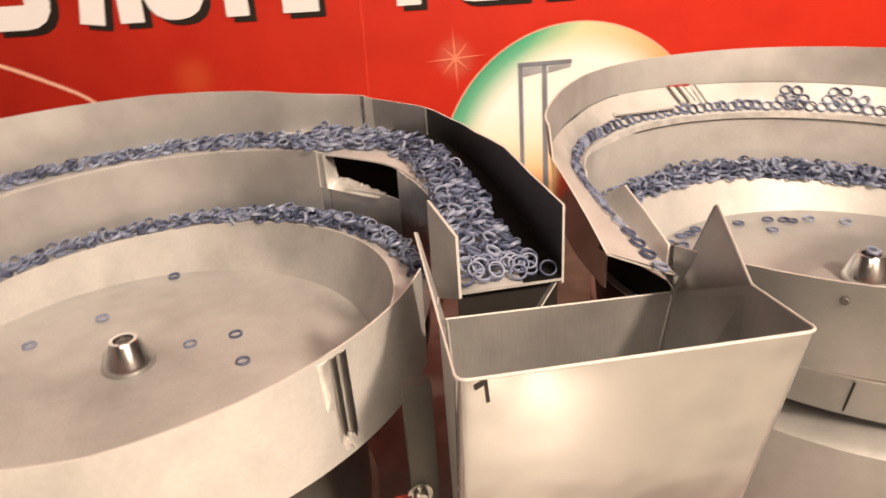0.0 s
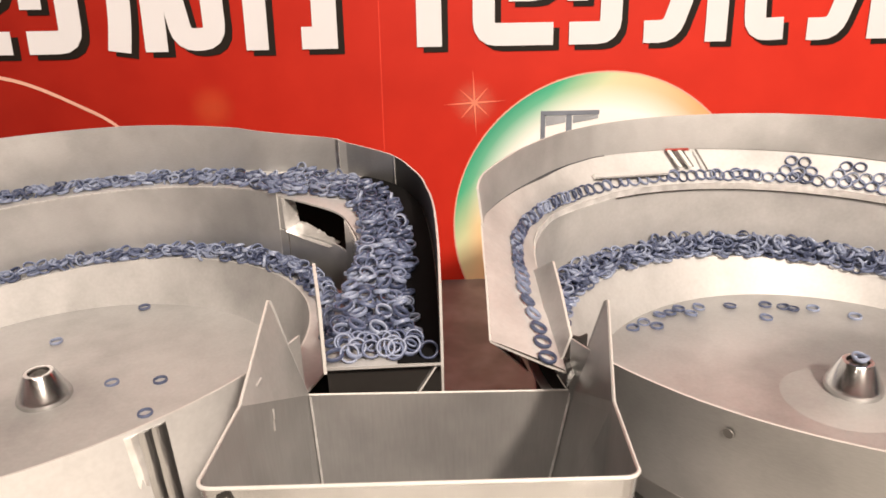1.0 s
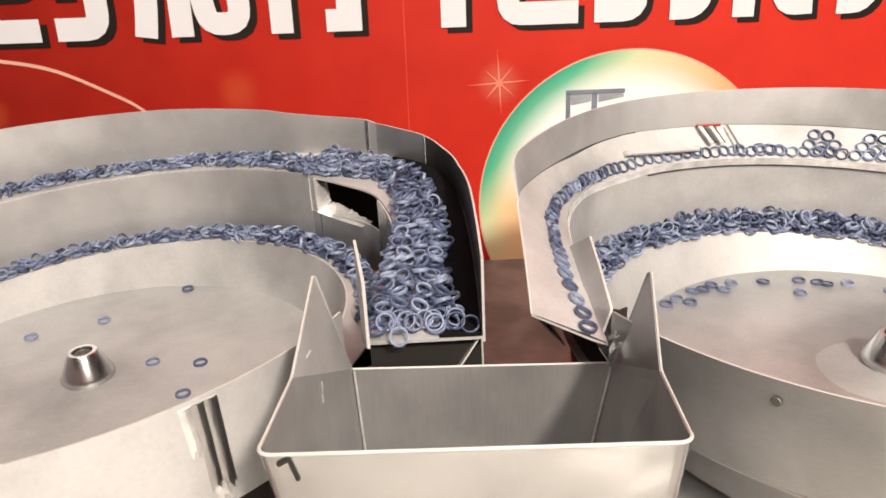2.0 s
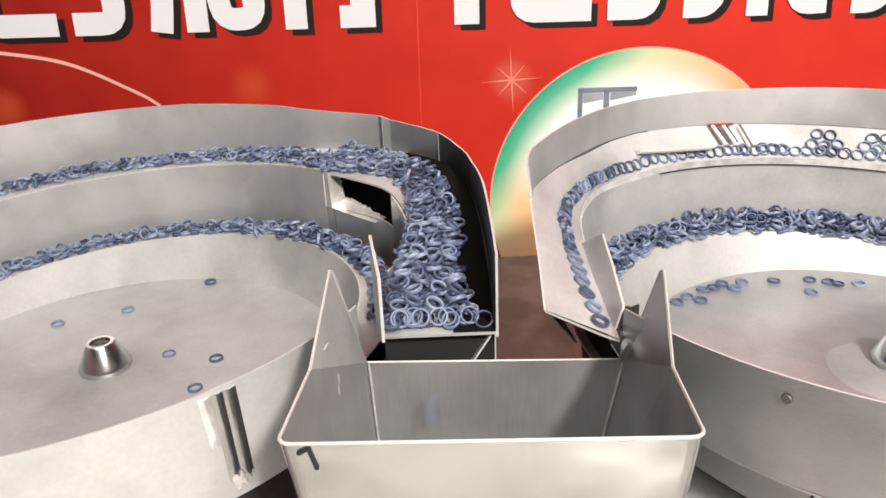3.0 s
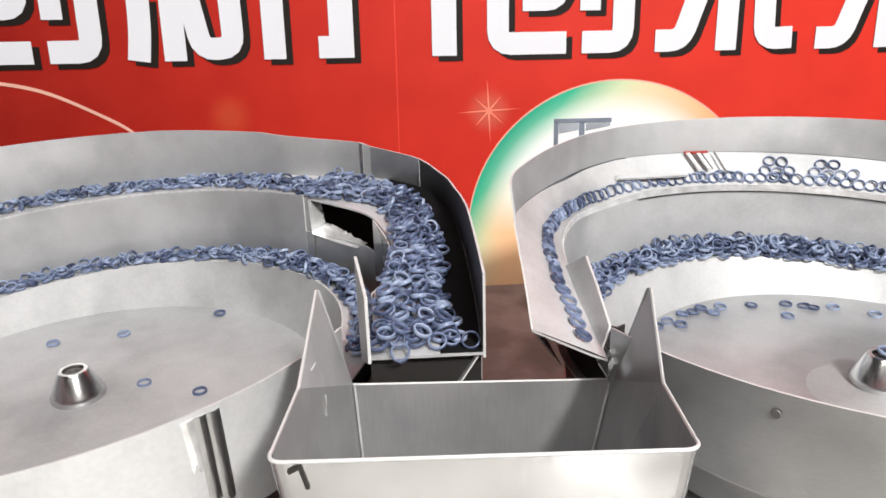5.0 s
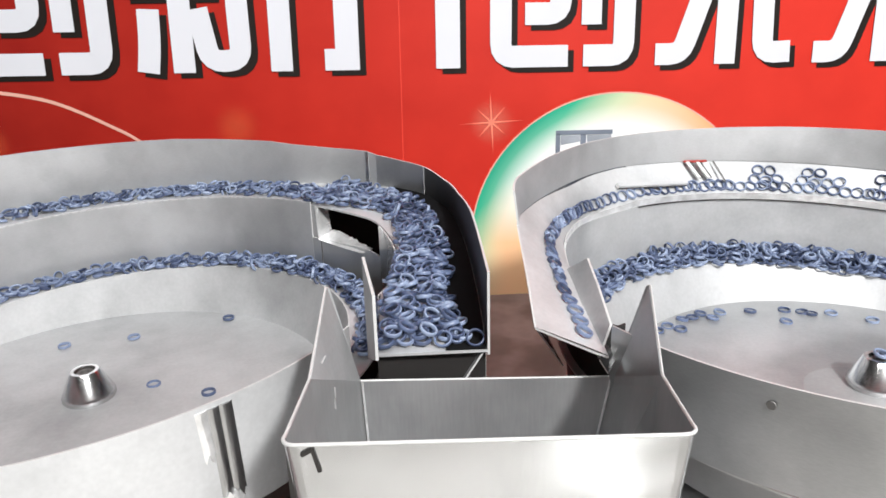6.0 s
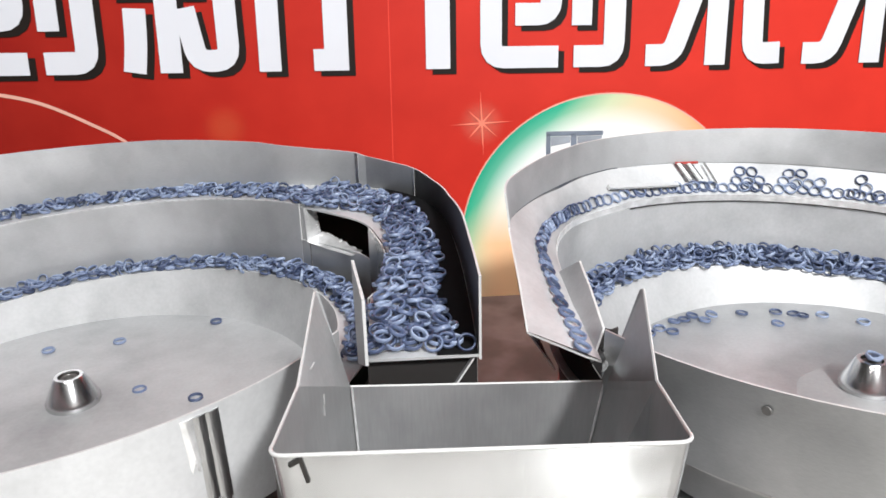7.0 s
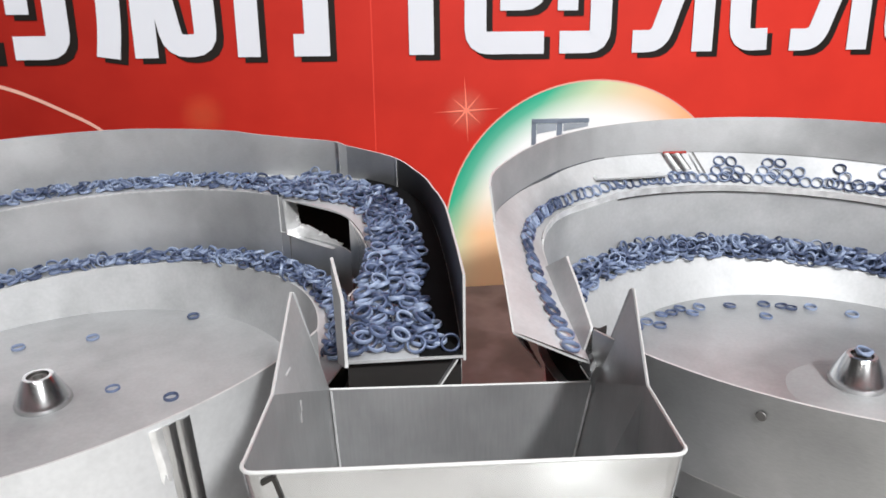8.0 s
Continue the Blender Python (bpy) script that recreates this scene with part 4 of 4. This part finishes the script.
pile_lower_left = ring_cloud("ring_pile", pile_on_track(LEFT, 200, -14, lambda a: 2 if a > 60 else 3, lambda a: (float(np.interp(a, [-24, 10, 45, 90, 200], [0.013, 0.022, 0.032, 0.029, 0.022])), LEFT.edge_r(a) + 0.034)), (LEFT.x, LEFT.y, 0))
pile_upper_left = ring_cloud("ring_pile", pile_on_track(LEFT, -150, -319, lambda a: 2, lambda a: (float(np.interp(a, [-320, -270, -200], [0.050, 0.038, 0.028])), LEFT.edge_r(a) + left_wide(a))), (LEFT.x, LEFT.y, 0))
pile_lower_right = ring_cloud("ring_pile", pile_on_track(RIGHT, 200, 2, lambda a: 5 if a > 60 else 4, lambda a: (float(np.interp(a, [10, 60, 200], [0.036, 0.036, 0.036])), RIGHT.edge_r(a) + 0.034)), (RIGHT.x, RIGHT.y, 0))
for ob, where in ((pile_lower_left, "lower spiral track"), (pile_upper_left, "upper spiral track"), (pile_lower_right, "lower spiral track")):
    tagged(ob, f"heap of small blue-grey rubber rings on the {where}", "rings", "", "stuff")

# heap in the left chute, in lengths that creep forward one after another
CHUTE_LINE = smooth_line([(-0.134, 0.562), (-0.088, 0.539), (-0.056, 0.498), (-0.038, 0.448), (-0.030, 0.40), (-0.025, 0.34), (-0.029, 0.28), (-0.031, 0.225), (-0.027, 0.172)], 90)
CH_D = [0.0]
for a, b in zip(CHUTE_LINE, CHUTE_LINE[1:]):
    CH_D.append(CH_D[-1] + (b - a).length)
CH_LEN = CH_D[-1]


def chute_at(s):
    s = min(max(s, 0), CH_LEN)
    return Vector([float(np.interp(s, CH_D, [p[k] for p in CHUTE_LINE])) for k in range(2)])


def chute_dir(s):
    return (chute_at(min(s + 0.01, CH_LEN)) - chute_at(max(s - 0.01, 0))).normalized()


chute_piles = []
LENGTHS = 8
CH_WIDE = lambda s: float(np.interp(s, [0, 0.05, 0.10, 0.13, 0.2, 0.3, CH_LEN], [0.088, 0.074, 0.052, 0.045, 0.039, 0.049, 0.062]))
bins = [[] for _ in range(LENGTHS)]
for s, o, k in scatter(CH_LEN - 0.004, CH_WIDE, lambda s: 2 if s < 0.10 else 3, 0.0106):
    d, c = chute_dir(s), chute_at(s)
    p = c - Vector((d.y, -d.x)) * (o - CH_WIDE(s) * max(0.4, 1 - 0.12 * k) / 2 + float(np.interp(s, [0, 0.05, 0.10, 0.13, 0.2, 0.3], [-0.002, -0.008, 0, 0.005, 0.003, 0])))
    bins[min(LENGTHS - 1, int(s / CH_LEN * LENGTHS))].append(tumbled((p.x, p.y, chute_z(p.y) + 0.0032 + 0.0038 * k + rng.uniform(0, 0.0016)), 14 + 9 * k if rng.random() < 0.86 else 70))
for q, mats in enumerate(bins):
    mid = chute_at(CH_LEN * (q + 0.5) / LENGTHS)
    ob = ring_cloud("ring_pile", mats, (mid.x, mid.y, 0))
    chute_piles.append((ob, mid, chute_dir(CH_LEN * (q + 0.5) / LENGTHS)))
    tagged(ob, "heap of small blue-grey rubber rings in the discharge chute", "rings", "", "stuff")


def single_ring(m, label, group):
    ob = new("rubber_ring", RING_MESH)
    ob.matrix_basis = m
    return tagged(ob, label, "ring", group)


# rings at the lip of the left chute: those that stay, and those that drop into the hopper
for i in range(6):
    x = -0.053 + i * 0.0122 + rng.uniform(-0.003, 0.003)
    single_ring(Matrix.Translation((x, 0.1725 + rng.uniform(-0.002, 0.007), chute_z(0.17) + 0.0058)) @ pose(0, 0, 0, 24 + rng.uniform(-22, 34), rng.uniform(-16, 16), 0), "blue-grey rubber ring leaning at the chute lip", "rings at the chute lip")
falling = []
for t_drop, x in ((0.35, -0.03), (0.8, -0.01), (1.15, -0.045), (1.25, -0.03), (1.35, -0.02), (1.45, -0.012), (1.55, -0.002), (2.0, -0.04), (2.25, -0.015), (2.5, 0.0), (2.9, -0.03), (3.48, -0.05), (3.88, -0.035), (3.96, -0.048), (4.0, -0.016), (4.08, -0.022), (4.28, 0.0), (4.4, -0.034), (4.7, -0.012), (5.0, -0.04)):
    ob = single_ring(Matrix.Translation((x, 0.19, -0.036)), "blue-grey rubber ring dropping from the chute into the bin", "dropping rings")
    falling.append((ob, t_drop, x, rng.uniform(-20, 20)))

# rings on the inclined track of the right bowl, in single file
ROW = [l + (c - l) * float(np.interp(i, [59, 72, 84, 97, 108], [0.25, 0.30, 0.40, 0.40, 0.22])) for i, (l, c) in enumerate(zip(LIP, CREASE))][::-1]
ROW_D = [0.0]
for a, b in zip(ROW, ROW[1:]):
    ROW_D.append(ROW_D[-1] + (b - a).length)
SLOPE = [(c - l) for l, c in zip(LIP, CREASE)][::-1]


def row_pose(k, up=0.0, seed=0.0):
    """Pose of the ring that is k places from the chute's end; up: rows up the slope; seed: its own small disorder."""
    k += 0.35 * math.sin(seed * 12.9)
    up += (0.22 if up > 0.5 else 0.07) * math.sin(seed * 7.7)
    s = float(np.interp(k, [0, 6, 12, 32, 110], [0.001, 0.100, 0.172, 0.3725, 0.3725 + 78 * 0.0125]))
    p = Vector([float(np.interp(s, ROW_D, [q[i] for q in ROW])) for i in range(3)])
    e = Vector([float(np.interp(s + 0.01, ROW_D, [q[i] for q in ROW])) for i in range(3)])
    w = Vector([float(np.interp(s, ROW_D, [q[i] for q in SLOPE])) for i in range(3)]).normalized()
    d = (e - p).normalized()
    n = d.cross(w)
    if n.z < 0:
        n = -n
    m = Matrix((d, n.cross(d), n)).transposed().to_4x4()
    return Matrix.Translation(p + w * up * 0.0118 + n * 0.0022) @ m @ pose(0, 0, 0, 9 * math.sin(seed * 5.3), float(np.interp(k, [0, 8, 18], [3, 1, -3])) + 9 * math.sin(seed * 3.1), 0)


row_rings = []
for k in range(84):
    row_rings.append((single_ring(row_pose(k, 0, k), "blue-grey rubber ring riding in single file on the inclined track", "rings on the inclined track"), k, 0.0))
second = True
for k in range(18, 84):
    if rng.random() < 0.4 and row_pose(k - 6).translation.x > 0.235:
        row_rings.append((single_ring(row_pose(k + 0.4, 0.2), "blue-grey rubber ring lodged between others on the inclined track", "rings on the inclined track"), k + 0.4, 0.2))
    if row_pose(k).translation.x < 0.308:
        continue
    if rng.random() < 0.3:
        second = not second
    if second:
        row_rings.append((single_ring(row_pose(k + 0.5, 0.88), "blue-grey rubber ring leaning on the inclined track", "rings on the inclined track"), k + 0.5, 0.88))
        if rng.random() < 0.45:
            row_rings.append((single_ring(row_pose(k, 1.76), "blue-grey rubber ring leaning on the inclined track", "rings on the inclined track"), k, 1.76))

# loose rings on the bottom discs: where each lies at the start, in mid clip and at the end
DRIFT = [((-0.466, 0.406), (-0.446, 0.438), (-0.431, 0.453)), ((-0.404, 0.446), (-0.377, 0.463), (-0.359, 0.468)), ((-0.301, 0.359), (-0.299, 0.355), (-0.299, 0.354)),
         ((-0.257, 0.366), (-0.246, 0.340), (-0.239, 0.333)), ((-0.247, 0.312), (-0.255, 0.283), (-0.262, 0.235)), ((-0.340, 0.532), (-0.297, 0.524), (-0.261, 0.511))]
disc_rings = []
for spots in DRIFT:
    disc_rings.append((single_ring(Matrix.Translation((*spots[0], LEFT.disc_z + 0.004)), "blue-grey rubber ring lying loose on the bowl's bottom disc", "loose rings on the bottom disc"), spots))
for x, y in ((0.229, 0.401), (0.244, 0.412), (0.255, 0.402), (0.266, 0.427), (0.279, 0.431), (0.292, 0.440), (0.301, 0.427), (0.315, 0.441), (0.351, 0.442), (0.390, 0.440), (0.377, 0.410), (0.407, 0.433), (0.415, 0.428), (0.437, 0.426), (0.470, 0.402)):
    single_ring(Matrix.Translation((x, y, RIGHT.disc_z + 0.0036 + rng.uniform(0, 0.001))) @ pose(0, 0, 0, rng.uniform(-9, 9), rng.uniform(-9, 9), 0), "blue-grey rubber ring lying loose on the bowl's bottom disc", "loose rings on the bottom disc")
for x, y, lean in ((0.388, 0.268, 12), (0.391, 0.270, -16)):
    single_ring(Matrix.Translation((x, y, -0.1175 + lean * 0.00008)) @ pose(0, 0, 0, lean, lean * 0.6, 0), "blue-grey rubber ring caught on top of the clamping nut", "rings on the clamping nut")


def motions():
    stop = 5.25
    for ob, bowl, rate, ends in ((pile_lower_left, LEFT, -1.7, stop), (pile_upper_left, LEFT, -1.5, stop), (pile_lower_right, RIGHT, 1.5, 8.0)):
        rows = []
        for t in (0.0, 1.0, 2.0, 3.0, 4.0, 5.0, 5.25, 6.0, 7.0, 8.0):
            turn = rate * (min(t, ends) - ends)
            rows.append((t, pose(bowl.x, bowl.y, bowl.dz * abs(turn) / -360, 0, 0, turn)))
        walk(ob, rows)
    for ob, (a, b, c) in disc_rings:
        z = LEFT.disc_z + 0.0034
        walk(ob, [(0.0, pose(*a, z)), (1.75, pose((a[0] + b[0]) / 2, (a[1] + b[1]) / 2, z)), (3.5, pose(*b, z)), (5.3, pose(*c, z)), (6.5, pose(*c, z)), (8.0, pose(*c, z))])
    for ob, mid, d in chute_piles:
        rows = []
        for t in (0.0, 1.0, 2.0, 3.0, 4.0, 5.0, 5.25, 6.0, 8.0):
            back = 0.0045 * (stop - min(t, stop))
            rows.append((t, pose(mid.x - d.x * back, mid.y - d.y * back, -d.y * back * 0.05)))
        walk(ob, rows)
    for ob, t, x, lean in falling:
        floor = -0.222
        rest = chute_z(0.172) + 0.0065
        rows = [(0.0, pose(x, 0.176 + 0.006 * min(t, 3.0), rest + 0.002, 40, lean, 0))]
        if t > 0.5:
            rows.append((t - 0.3, pose(x, 0.176, rest + 0.001, 45, lean, 0)))
        rows += [(t, pose(x, 0.164, rest - 0.002, 70, lean, 10)), (t + 0.067, pose(x, 0.148, rest - 0.026, 110, lean, 25)), (t + 0.1, pose(x, 0.142, rest - 0.055, 130, lean, 30)), (t + 0.134, pose(x, 0.136, rest - 0.094, 150, lean, 36)), (t + 0.2, pose(x, 0.125, floor, 175, lean, 40)), (8.0, pose(x, 0.125, floor, 175, lean, 40))]
        walk(ob, rows)
    for ob, k, up in row_rings:
        rows, t = [], 0.0
        while t <= 8.001:
            now = k - 0.85 * t
            if now < 0:
                break
            here = row_pose(max(now, 0), up, k)
            if up > 0.5 and here.translation.x < 0.306:
                break
            rows.append((t, here))
            t += 0.5
        if t <= 8.0 and up > 0.5:
            # pushed off by the guide bar, back on to the lower track
            p = row_pose(k - 0.85 * t, up, k).translation
            inward = Vector((RIGHT.x - p.x, RIGHT.y - p.y, 0)).normalized()
            a, b = p + inward * 0.030 + Vector((0, 0, -0.014)), p + inward * 0.048 + Vector((0, 0, -0.085))
            rows += [(t, pose(*p, 30, 0, 0)), (t + 0.1, pose(*a, 50, 10, 0)), (t + 0.2, pose(*b, 20, 10, 0)), (8.3, pose(*b, 20, 10, 0))]
        elif t <= 8.0:
            end = row_pose(0)
            p = end.translation
            t = max(k / 0.85, rows[-1][0] + 0.04 if rows else 0.0)
            rows += [(t, end), (t + 0.067, pose(p.x + 0.004, p.y - 0.012, p.z - 0.018, 60, 0, 0)), (t + 0.134, pose(p.x + 0.004, p.y - 0.018, p.z - 0.075, 110, 10, 0)), (t + 0.2, pose(0.06, 0.11, -0.225, 170, 5, 20)), (max(8.0, t + 0.3), pose(0.06, 0.11, -0.225, 170, 5, 20))]
            if rows[0][0] > 0:
                rows.insert(0, (0.0, end))
        if len(rows) > 1:
            walk(ob, rows)


motions()
